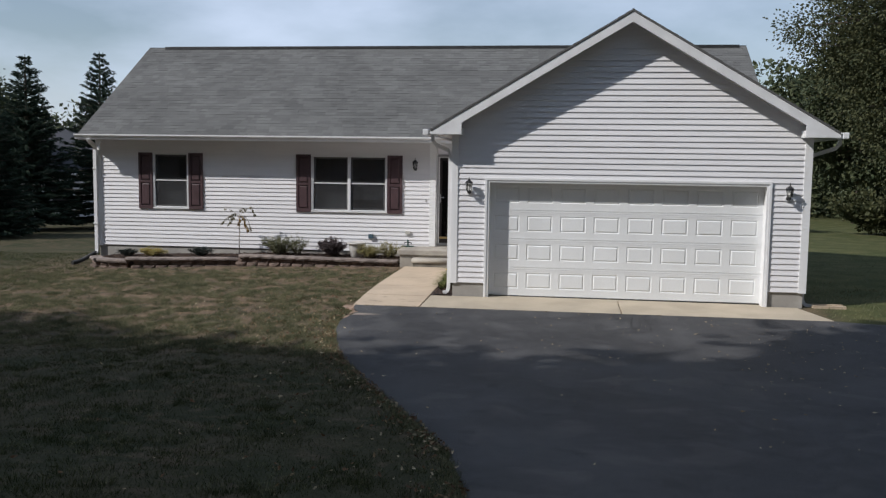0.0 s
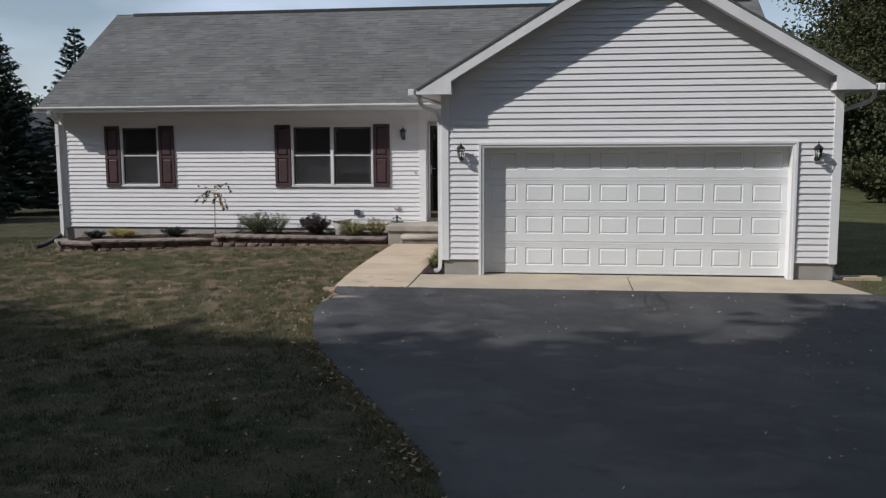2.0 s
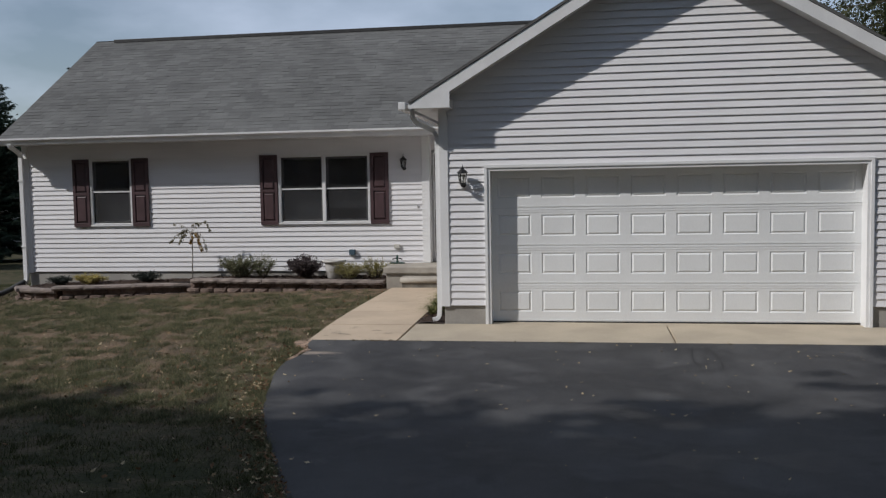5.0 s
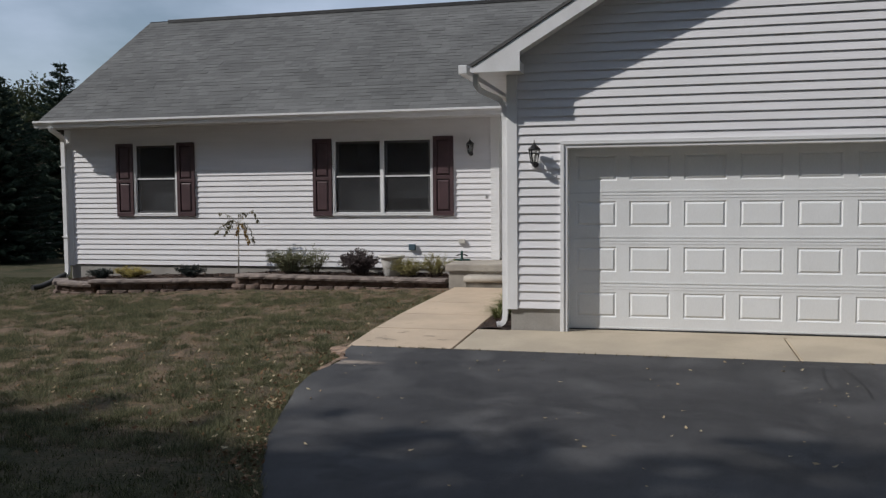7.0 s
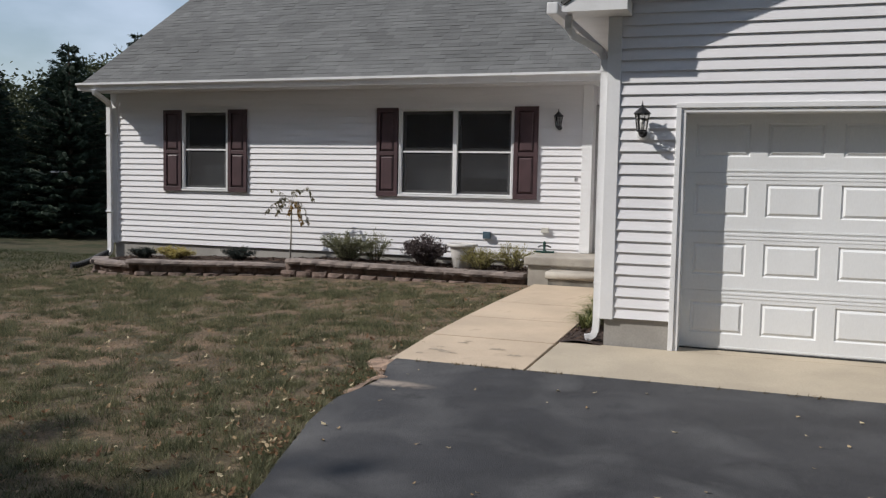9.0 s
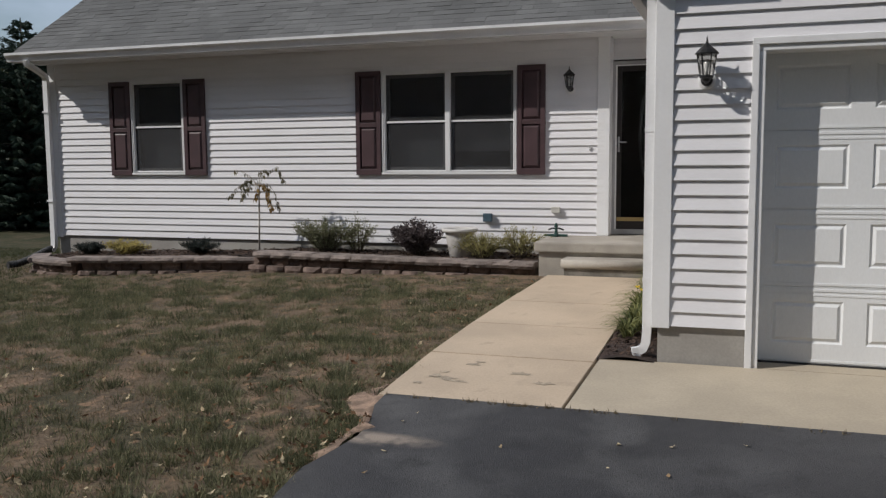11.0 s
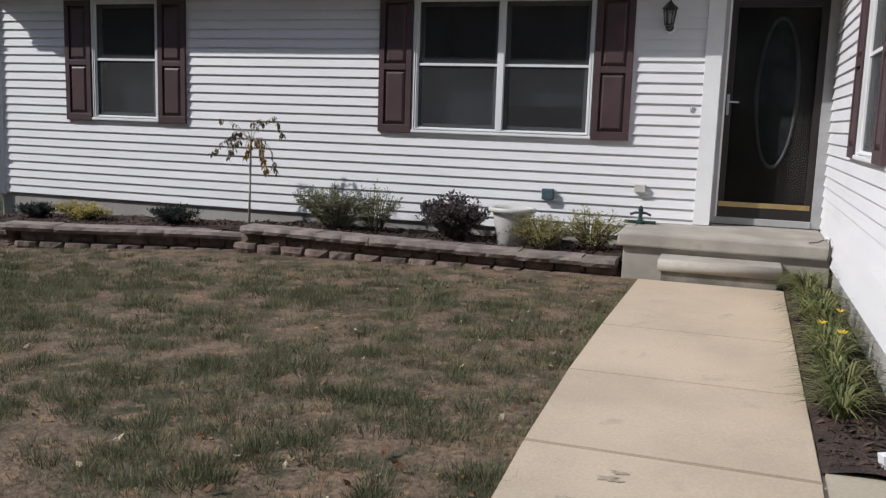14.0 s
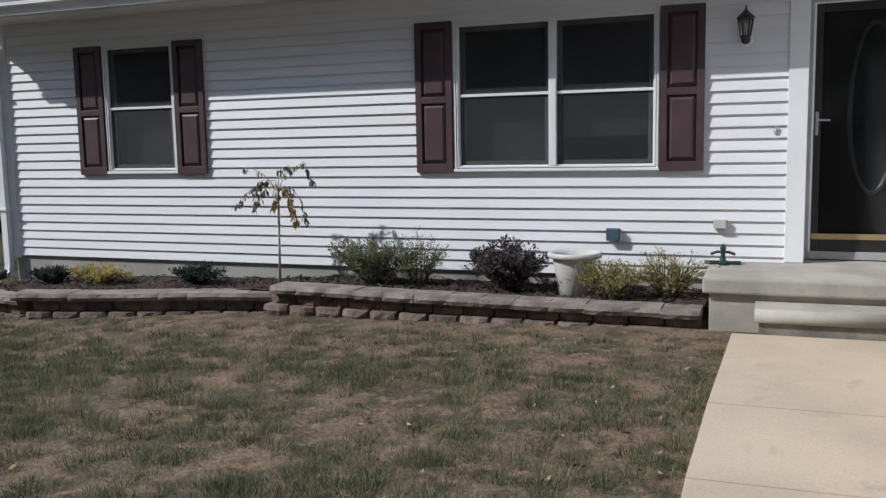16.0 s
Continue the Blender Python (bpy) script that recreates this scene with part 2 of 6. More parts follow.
APRON = mat("greyer_concrete", (0.445, 0.378, 0.283), 0.85, 0.16, 1.3, 70, 0.09, 0.3, 0.003, rnd=0.03, stain=0.0)
STOOP = mat("grey_concrete", (0.385, 0.35, 0.30), 0.85, 0.25, 2.2, 80, 0.10, 0.3, 0.003, stain=0.4)
FOUND = mat("foundation_concrete", (0.36, 0.34, 0.31), 0.9, 0.2, 2.0, 60, 0.08, 0.25, 0.003)
ASPHALT = asphaltmat()
SHINGLE = mat("grey_asphalt_shingle", (0.128, 0.128, 0.124), 0.95, 0.17, 0.8, 120, 0.22, 0.5, 0.004, rnd=0.13, spec=0.2)
SHINGLE2 = mat("grey_asphalt_shingle_far", (0.128, 0.128, 0.124), 0.95, 0.17, 0.8, 120, 0.22, 0.5, 0.004, island=0.13, spec=0.2)
BLOCK = mat("split_face_block", (0.180, 0.128, 0.104), 0.95, 0.4, 7, 60, 0.25, 0.8, 0.012, rnd=0.2)
CAP = mat("cap_block", (0.245, 0.200, 0.175), 0.95, 0.4, 6, 60, 0.2, 0.7, 0.008, rnd=0.12)
MULCH = mat("bark_mulch", (0.055, 0.033, 0.024), 0.95, 0.5, 9, 70, 0.3, 0.9, 0.02)
MULCHBIT = mat("bark_chip", (0.075, 0.045, 0.03), 0.95, 0.4, 9, 90, 0.2, 0.3, 0.004, island=0.45)
SOIL = mat("bare_red_soil", (0.33, 0.225, 0.158), 0.95, 0.45, 12, 90, 0.2, 0.6, 0.01)
GROUND = lawnmat()
# near-black: the dimness of the unlit rooms is put into this colour
INTERIOR = mat("dim_interior", (0.060, 0.064, 0.072), 0.9, 0.1)
BLIND = mat("window_shade", (0.23, 0.24, 0.265), 0.9, 0.1)
DARKDOOR = mat("dark_brown_door", (0.018, 0.013, 0.012), 0.4, 0.3, 3, 50, 0.1, 0.1, 0.001)
BRASS = mat("polished_brass", (0.50, 0.37, 0.17), 0.4, 0.15, 8, 60, 0.05, 0.05, 0.001, metal=0.8)
STEEL = mat("brushed_steel", (0.5, 0.5, 0.5), 0.3, 0.1, 8, 60, 0.05, 0.05, 0.001, metal=0.9)
GLASS = glassmat("window_glass")
DOORGLASS = glassmat("tinted_storm_glass", (0.55, 0.56, 0.56), 1.22)
LAMPGLASS = glassmat("lantern_glass", (0.5, 0.5, 0.48), 1.3)
SCREEN = screenmat("insect_screen", (0.024, 0.024, 0.026), 0.50)
POTMAT = mat("pale_plastic_pot", (0.52, 0.50, 0.47), 0.6, 0.15, 5, 60, 0.05, 0.1, 0.002)
GREENPLASTIC = mat("green_plastic", (0.008, 0.045, 0.036), 0.45, 0.2, 8, 60, 0.05)
BLUEBOX = mat("blue_grey_box", (0.055, 0.095, 0.125), 0.5, 0.2, 8, 60, 0.05)
BLACKPIPE = mat("black_corrugated_pipe", (0.03, 0.03, 0.03), 0.6, 0.4, 8, 60, 0.1)
BARK = mat("grey_brown_bark", (0.11, 0.085, 0.065), 0.95, 0.4, 4, 30, 0.2, 0.8, 0.02, stretch=(1, 1, 0.25))
PALEBARK = mat("pale_sapling_bark", (0.43, 0.40, 0.36), 0.9, 0.3, 9, 60, 0.15, 0.3, 0.002)
GRASS = leafmat("grass_blades", (0.120, 0.094, 0.055), (0.31, 0.242, 0.152), 0.25, 0.7)
DARKGRASS = leafmat("dark_tuft_blades", (0.046, 0.058, 0.031), (0.155, 0.158, 0.086), 0.25, 0.7)
LUSH = leafmat("greener_grass_blades", (0.092, 0.102, 0.054), (0.285, 0.268, 0.155), 0.25, 0.7)
# grass green, its colour lowered to carry the shade under the trees
SHADEGREEN = leafmat("shade_darkened_blades", (0.020, 0.030, 0.009), (0.078, 0.084, 0.032), 0.25, 0.7)
SPRUCE = leafmat("spruce_needles", (0.016, 0.030, 0.020), (0.040, 0.062, 0.042), 0.12, 0.7)
OAKLEAF = leafmat("broad_leaves", (0.028, 0.038, 0.018), (0.090, 0.092, 0.042), 0.22)
FARLEAF = leafmat("far_leaves", (0.034, 0.048, 0.024), (0.080, 0.090, 0.044), 0.12)
SHRUBLEAF = leafmat("green_shrub_leaves", (0.110, 0.118, 0.062), (0.28, 0.28, 0.175))
YELLOWLEAF = leafmat("yellow_green_leaves", (0.22, 0.205, 0.075), (0.40, 0.36, 0.17))
PURPLELEAF = leafmat("purple_leaves", (0.052, 0.040, 0.043), (0.175, 0.145, 0.140))
GOLDLEAF = leafmat("golden_leaves", (0.38, 0.31, 0.10), (0.58, 0.50, 0.21))
DARKLEAF = leafmat("dark_evergreen_leaves", (0.018, 0.026, 0.023), (0.055, 0.066, 0.058), 0.15)
SAPLEAF = leafmat("dull_olive_leaves", (0.075, 0.074, 0.048), (0.24, 0.21, 0.13))
SAPGOLD = leafmat("withered_golden_leaves", (0.17, 0.105, 0.045), (0.42, 0.28, 0.10))
LILYLEAF = leafmat("daylily_leaves", (0.060, 0.078, 0.034), (0.27, 0.27, 0.105))
PETAL = leafmat("yellow_petals", (0.75, 0.50, 0.04), (0.85, 0.66, 0.08))
FALLEN = leafmat("fallen_leaves", (0.26, 0.17, 0.085), (0.56, 0.48, 0.32), 0.2)
BROWNLEAF = leafmat("brown_fallen_leaves", (0.075, 0.036, 0.018), (0.24, 0.135, 0.07), 0.2)


# ---- builders ----
def mesh_of(name, verts, faces, smooth=False):
    me = bpy.data.meshes.new(name)
    me.from_pydata([tuple(v) for v in verts], [], faces)
    if smooth:
        me.polygons.foreach_set("use_smooth", [True] * len(me.polygons))
    me.update()
    return me


def piece(name, me, material=None, parent=None, label="", m=None):
    """An object on a ready mesh, under its parent."""
    if material and not me.materials:
        me.materials.append(material)
    ob = new(name, me)
    if parent is not None:
        ob.parent = parent
    if m is not None:
        ob.matrix_basis = m
    return tagged(ob, label)


def part(name, bm, material, parent=None, label="", m=None, smooth=False):
    me = bpy.data.meshes.new(name)
    bmesh.ops.recalc_face_normals(bm, faces=bm.faces)
    for f in bm.faces:
        f.smooth = smooth
    bm.to_mesh(me)
    bm.free()
    return piece(name, me, material, parent, label, m)


def boxes(*specs, bevel=0.0):
    """A bmesh of boxes (x0, x1, y0, y1, z0, z1)."""
    bm = bmesh.new()
    for x0, x1, y0, y1, z0, z1 in specs:
        r = bmesh.ops.create_cube(bm, size=1, matrix=Matrix.LocRotScale(
            ((x0 + x1) / 2, (y0 + y1) / 2, (z0 + z1) / 2), None, (x1 - x0, y1 - y0, z1 - z0)))
        if bevel:
            es = list({e for v in r["verts"] for e in v.link_edges})
            bmesh.ops.bevel(bm, geom=es, offset=bevel, segments=2, affect="EDGES", profile=0.6)
    return bm


def lathe(bm, prof, seg=16, centre=(0, 0), cap=True):
    """Turns rows of (radius, z) about a vertical axis."""
    rings = [[bm.verts.new((centre[0] + r * math.cos(2 * math.pi * i / seg), centre[1] + r * math.sin(2 * math.pi * i / seg), z))
              for i in range(seg)] for r, z in prof]
    for a, b in zip(rings, rings[1:]):
        for i in range(seg):
            bm.faces.new((a[i], a[(i + 1) % seg], b[(i + 1) % seg], b[i]))
    if cap:
        bm.faces.new(rings[0][::-1])
        bm.faces.new(rings[-1])
    return bm


def tube(bm, pts, radii, seg=8, square=None, side=None):
    """A tube along points; square=(w, d) makes a rectangular one."""
    pts = [Vector(p) for p in pts]
    if isinstance(radii, (int, float)):
        radii = [radii] * len(pts)
    rings = []
    for i, p in enumerate(pts):
        d = (pts[min(i + 1, len(pts) - 1)] - pts[max(i - 1, 0)]).normalized()
        ref = Vector((1, 0, 0)) if abs(d.x) < 0.8 else Vector((0, 1, 0))
        ref = Vector(side) if side else ref
        u = (ref - d * ref.dot(d)).normalized()
        v = d.cross(u)
        if square:
            offs = [(a * square[0] / 2, b * square[1] / 2) for a, b in ((-1, -1), (1, -1), (1, 1), (-1, 1))]
        else:
            offs = [(radii[i] * math.cos(2 * math.pi * k / seg), radii[i] * math.sin(2 * math.pi * k / seg)) for k in range(seg)]
        rings.append([bm.verts.new(p + u * a + v * b) for a, b in offs])
    for a, b in zip(rings, rings[1:]):
        k = len(a)
        for i in range(k):
            bm.faces.new((a[i], a[(i + 1) % k], b[(i + 1) % k], b[i]))
    bm.faces.new(rings[0][::-1])
    bm.faces.new(rings[-1])
    return bm


def empty(name, m=None):
    ob = new(name)
    ob.empty_display_size = 0.2
    if m is not None:
        ob.matrix_basis = m
    return ob


def lerp_rows(rows, v):
    return float(np.interp(v, [r[0] for r in rows], [r[1] for r in rows]))


# ---- the lie of the land ----
RISE = ((-600, 3.2), (-40, 2.6), (-20, 1.45), (-15.4, 0.9), (-12.3, 0.47), (-9.7, 0.13), (-7.7, -0.02), (-5.4, -0.15), (-4, -0.17),
        (-3, -0.13), (-1.2, -0.06), (0, -0.03), (3.7, 0.01), (6, 0.0), (12, -0.25), (40, -0.9), (600, -1.2))


def ground_z(x, y):
    z = 0.5 * lerp_rows(RISE, y) + 0.25 * (lerp_rows(RISE, y - 0.5) + lerp_rows(RISE, y + 0.5))
    s = min(max((y + 6) / 8, 0), 1)
    return z - 0.028 * min(max(-2.6 - x, 0), 12) * s * s * (3 - 2 * s)


def ticks(fine0, fine1, step, far):
    mid = list(np.arange(fine0, fine1 + step / 2, step))
    lo, hi, d, a, b = [], [], step, mid[0], mid[-1]
    while b < far:
        d *= 1.35
        a, b = a - d, b + d
        lo.insert(0, a)
        hi.append(b)
    return lo + mid + hi


xs, ys = ticks(-14, 10, 0.3, 700), ticks(-22, 8, 0.3, 700)
gv = [(x, y, ground_z(x, y)) for y in ys for x in xs]
gf = [(j * len(xs) + i, j * len(xs) + i + 1, (j + 1) * len(xs) + i + 1, (j + 1) * len(xs) + i) for j in range(len(ys) - 1) for i in range(len(xs) - 1)]
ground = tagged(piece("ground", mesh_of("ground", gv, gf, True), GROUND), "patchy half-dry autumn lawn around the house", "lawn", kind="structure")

# the driveway: left edge curves in from the lawn
EDGE = ((-60, 1.0), (-14, 0.98), (-12, 0.92), (-10.4, 0.76), (-9.2, 0.50), (-8.0, -0.03), (-6.15, -0.90), (-5.55, -1.18), (-4.8, -1.50), (-4.2, -1.73),
        (-3.7, -1.88), (-3.04, -2.05), (-2.45, -2.11), (-2.1, -2.06), (-1.8, -2.05), (-1.6, -2.11), (-1.28, -2.17))
EDGE_R = ((-60, 4.6), (-20, 5.2), (-13, 7.2), (-9, 8.6), (-3.5, 9.2), (-2.2, 8.8), (-1.6, 7.4), (-1.28, 5.9))


def driveway():
    rows = [-1.27] + list(np.arange(-1.5, -24, -0.25)) + list(np.arange(-24, -60, -1.5))
    v, f, n = [], [], 26
    for y in rows:
        a = lerp_rows(EDGE, y) + 0.05 * noise.noise((y * 1.7, 3.1, 0)) + 0.02 * noise.noise((y * 7, 1.1, 0))
        b = lerp_rows(EDGE_R, y)
        for i in range(n + 1):
            x = a if i == 0 else b if i == n else a + 0.05 + (b - a - 0.1) * (i - 1) / (n - 2)
            v.append((x, y, ground_z(x, y) + 0.03 + (-0.045 if i in (0, n) else 0.0)))
    for j in range(len(rows) - 1):
        for i in range(n):
            q = j * (n + 1) + i
            f.append((q, q + n + 1, q + n + 2, q + 1))
    return piece("driveway", mesh_of("driveway", v, f, True), ASPHALT)


tagged(driveway(), "worn dark grey asphalt driveway with fallen leaves", "driveway", kind="structure")


# ---- concrete walk and apron, slab by slab ----
def slab(corners, thick, bevel=0.012):
    bm = bmesh.new()
    top = [bm.verts.new(c) for c in corners]
    low = [bm.verts.new((c[0], c[1], c[2] - thick)) for c in corners]
    bm.faces.new(top)
    bm.faces.new(low[::-1])
    for i in range(4):
        bm.faces.new((top[i], low[i], low[(i + 1) % 4], top[(i + 1) % 4]))
    bmesh.ops.bevel(bm, geom=[e for e in bm.edges if e.verts[0] in top and e.verts[1] in top], offset=bevel, segments=2, affect="EDGES")
    return bm


WALK_L = ((-1.29, -2.18), (0.5, -2.225), (2.0, -2.20), (3.74, -2.145))
WALK_R = ((-1.29, -1.02), (-0.2, -0.995), (3.74, -0.975))
WALK_Z = ((-1.3, -0.042), (-0.2, 0.0), (3.75, 0.075))
pavement = tagged(empty("pavement"), "pale buff concrete walk and garage apron in slabs", "walkway", kind="structure")
cuts = (-1.29, -0.2, 0.92, 2.02, 3.74)
joint = {-1.29: 0.006, -0.2: 0.009, 0.92: 0.001, 2.02: 0.001, 3.74: 0.006}
for y0, y1 in zip(cuts, cuts[1:]):
    ya, yb = y0 + joint[y0], y1 - joint[y1]
    part("slab", slab([(lerp_rows(WALK_L, y0), ya, lerp_rows(WALK_Z, y0)), (lerp_rows(WALK_R, y0), ya, lerp_rows(WALK_Z, y0)),
                       (lerp_rows(WALK_R, y1), yb, lerp_rows(WALK_Z, y1)), (lerp_rows(WALK_L, y1), yb, lerp_rows(WALK_Z, y1))], 0.12, 0.005), CONCRETE, pavement)
for x0, x1 in ((-1.0, 2.46), (2.46, 5.95)):
    part("slab", slab([(x0 + (0.006 if x0 > 0 else -0.012), -1.29 - 0.03 * (x0 > 0), -0.042), (x1 - 0.006, -1.33 if x1 > 3 else -1.31, -0.05),
                       (x1 - 0.006 - (0.35 if x1 > 3 else 0), -0.02, -0.020 if x1 > 3 else -0.014), (x0 + (0.006 if x0 > 0 else 0.014), -0.02, -0.014 if x0 > 0 else -0.006)], 0.12), APRON, pavement)
part("slab", slab([(0.05, -0.019, -0.012), (5.02, -0.019, -0.024), (5.02, 0.6, -0.012), (0.05, 0.6, 0.0)], 0.12), APRON, pavement)

# ---- the house ----
MY, GX0, GX1, MX0 = 5.08, -0.595, 5.70, -10.40     # main front wall, garage sides, main left corner
DOOR_Y = 5.36
house = tagged(empty("house", pose(0, 0, 0)), "single-storey house with white vinyl siding and grey shingle roof", "house")


def lap_wall(name, m, length, z0, z1, openings, thick=0.16, top=None, found=None, pitch=0.1016):
    """A wall along local x, facing local -y, with a backing and one siding board for each lap. top(x): roof line; openings: (x0, x1, z0, z1)."""
    bm = bmesh.new()
    us = sorted({0, length, *[o[0] for o in openings], *[o[1] for o in openings], *([length / 2] if top else [])})
    lim = top or (lambda u: z1)

    def prism(u0, u1, za, zb0, zb1):
        vs = [bm.verts.new(c) for c in ((u0, 0, za), (u1, 0, za), (u1, 0, zb1), (u0, 0, zb0), (u0, thick, za), (u1, thick, za), (u1, thick, zb1), (u0, thick, zb0))]
        for q in ((0, 1, 2, 3), (5, 4, 7, 6), (0, 4, 5, 1), (3, 2, 6, 7), (0, 3, 7, 4), (1, 5, 6, 2)):
            bm.faces.new([vs[i] for i in q])
    for u0, u1 in zip(us, us[1:]):
        cut = sorted((o[2], o[3]) for o in openings if o[0] < (u0 + u1) / 2 < o[1])
        lo = z0
        for a, b in cut:
            if a > lo + 0.01:
                prism(u0, u1, lo, a, a)
            lo = b
        if lim(u0) > lo and lim(u1) > lo:
            prism(u0, u1, lo, lim(u0), lim(u1))
    wall = part(name, bm, SIDING, house, "", m)
    z = z0
    k = 0
    peak = max(lim(0), lim(length), lim(length / 2))
    while z < peak - 0.02:
        zt = min(z + pitch, peak)
        bands = sorted({z, zt, *[v for o in openings for v in (o[2], o[3]) if z + 0.004 < v < zt - 0.004]})
        whole = len(bands) == 2
        for za, zb in zip(bands, bands[1:]):
            free = [(0.0, length)]
            for o in openings:
                if o[2] < (za + zb) / 2 < o[3]:
                    free = [q for a, b in free for q in ((a, min(b, o[0])), (max(a, o[1]), b)) if q[1] - q[0] > 0.02]
            for a, b in free:
                a0 = a1 = a
                b0 = b1 = b
                if top:
                    s = (lim(length / 2) - lim(0)) / (length / 2)
                    def span(h):
                        d = max(0.0, (h - lim(0)) / s)
                        return d, length - d
                    a0, b0 = max(a, span(za)[0]), min(b, span(za)[1])
                    a1, b1 = max(a, span(zb)[0]), min(b, span(zb)[1])
                    if b0 - a0 < 0.05:
                        continue
                    b1 = max(b1, a1 + 0.01)
                joints = [a0]
                if b0 - a0 > 4.0:
                    joints.append(a0 + (b0 - a0) * (0.35 + 0.3 * ((k * 0.618) % 1)))
                joints.append(b0)
                for i, (p, q) in enumerate(zip(joints, joints[1:])):
                    pt, qt = (a1 if i == 0 else p), (b1 if q == b0 else q)
                    lo_y = -0.022 + 0.0006 * (i % 2)
                    t = (za - z) / pitch
                    ya = lo_y + 0.019 * t
                    yb = lo_y + 0.019 * (zb - z) / pitch
                    w = ((p, ya, za), (q, ya, za), (qt, yb, zb), (pt, yb, zb), (p, 0, za + 0.001), (q, 0, za + 0.001), (qt, 0, zb), (pt, 0, zb))
                    piece("siding_board", mesh_of("siding_board", w, [(0, 1, 2, 3), (0, 4, 5, 1), (3, 2, 6, 7), (0, 3, 7, 4), (1, 5, 6, 2)]), SIDING, wall)
        z = zt
        k += 1
    if found is not None:
        part("foundation", boxes((0.02, length - 0.02, 0.012, thick, found, z0 + 0.01)), FOUND, house, "grey concrete foundation", m)
    return wall


GD = (0.085, 4.985, 2.11)          # garage door opening
lap_wall("gable_wall", pose(GX0, 0, 0), GX1 - GX0, 0.25, 3.0, [(0.005 - GX0, 5.065 - GX0, -1, 2.195)], thick=0.2,
         top=lambda u: 3.135 + 0.592 * min(u, GX1 - GX0 - u))
for a, b in ((GX0 + 0.015, 0.0), (5.07, GX1 - 0.015)):
    part("foundation", boxes((a, b, 0.012, 0.2, -0.5, 0.255)), FOUND, house, "grey concrete foundation")
W1 = (-8.885, -7.950, 1.235, 2.637)
W2 = (-4.745, -2.841, 1.232, 2.625)
lap_wall("front_wall", pose(MX0, MY, 0), -1.66 - MX0, 0.268, 2.97, [(w[0] - MX0, w[1] - MX0, w[2], w[3]) for w in (W1, W2)], found=-0.6)
lap_wall("door_wall", pose(-1.66, DOOR_Y, 0), GX0 + 1.66, 0.44, 2.97, [(0.0, GX0 + 1.66, 0.3, 2.68)], thick=0.15)
lap_wall("garage_side_wall", pose(GX0, MY + 0.28, 0, 0, 0, -90), MY + 0.28, 0.25, 3.1, [(2.33, 3.25, 1.2, 2.6)], found=-0.5)
lap_wall("left_wall", pose(MX0, 11.9, 0, 0, 0, -90), 11.9 - MY, 0.25, 3.0, [], found=-0.6, top=lambda u: 3.0 + 0.67 * min(u, 11.9 - MY - u))
lap_wall("back_wall", pose(6.0, 11.9, 0, 0, 0, 180), 6.0 - MX0, 0.25, 3.0, [], found=-0.7)
part("right_wall", boxes((5.54, 5.70, 0.2, 11.8, -0.5, 3.05)), SIDING, house)
part("alcove_side_wall", boxes((-1.80, -1.66, MY + 0.16, DOOR_Y + 0.15, 0.2, 2.97)), SIDING, house)

# corner posts and trim
for x0, x1, y0, y1, z0, z1 in ((GX0 - 0.028, -0.50, -0.03, 0.0, 0.235, 2.97), (GX0 - 0.028, GX0, 0.0, 0.10, 0.235, 3.05),
                               (5.595, GX1 + 0.03, -0.03, 0.0, 0.235, 2.97), (GX1, GX1 + 0.03, 0.0, 0.1, 0.235, 3.0),
                               (MX0 - 0.03, MX0 + 0.11, MY - 0.03, MY, 0.235, 2.95), (MX0 - 0.03, MX0, MY, MY + 0.1, 0.235, 3.0),
                               (-1.785, -1.63, MY - 0.03, MY, 0.43, 2.95), (-1.66, -1.63, MY, DOOR_Y, 0.43, 2.95)):
    part("corner_post", boxes((x0, x1, y0, y1, z0, z1), bevel=0.004), TRIM, house)


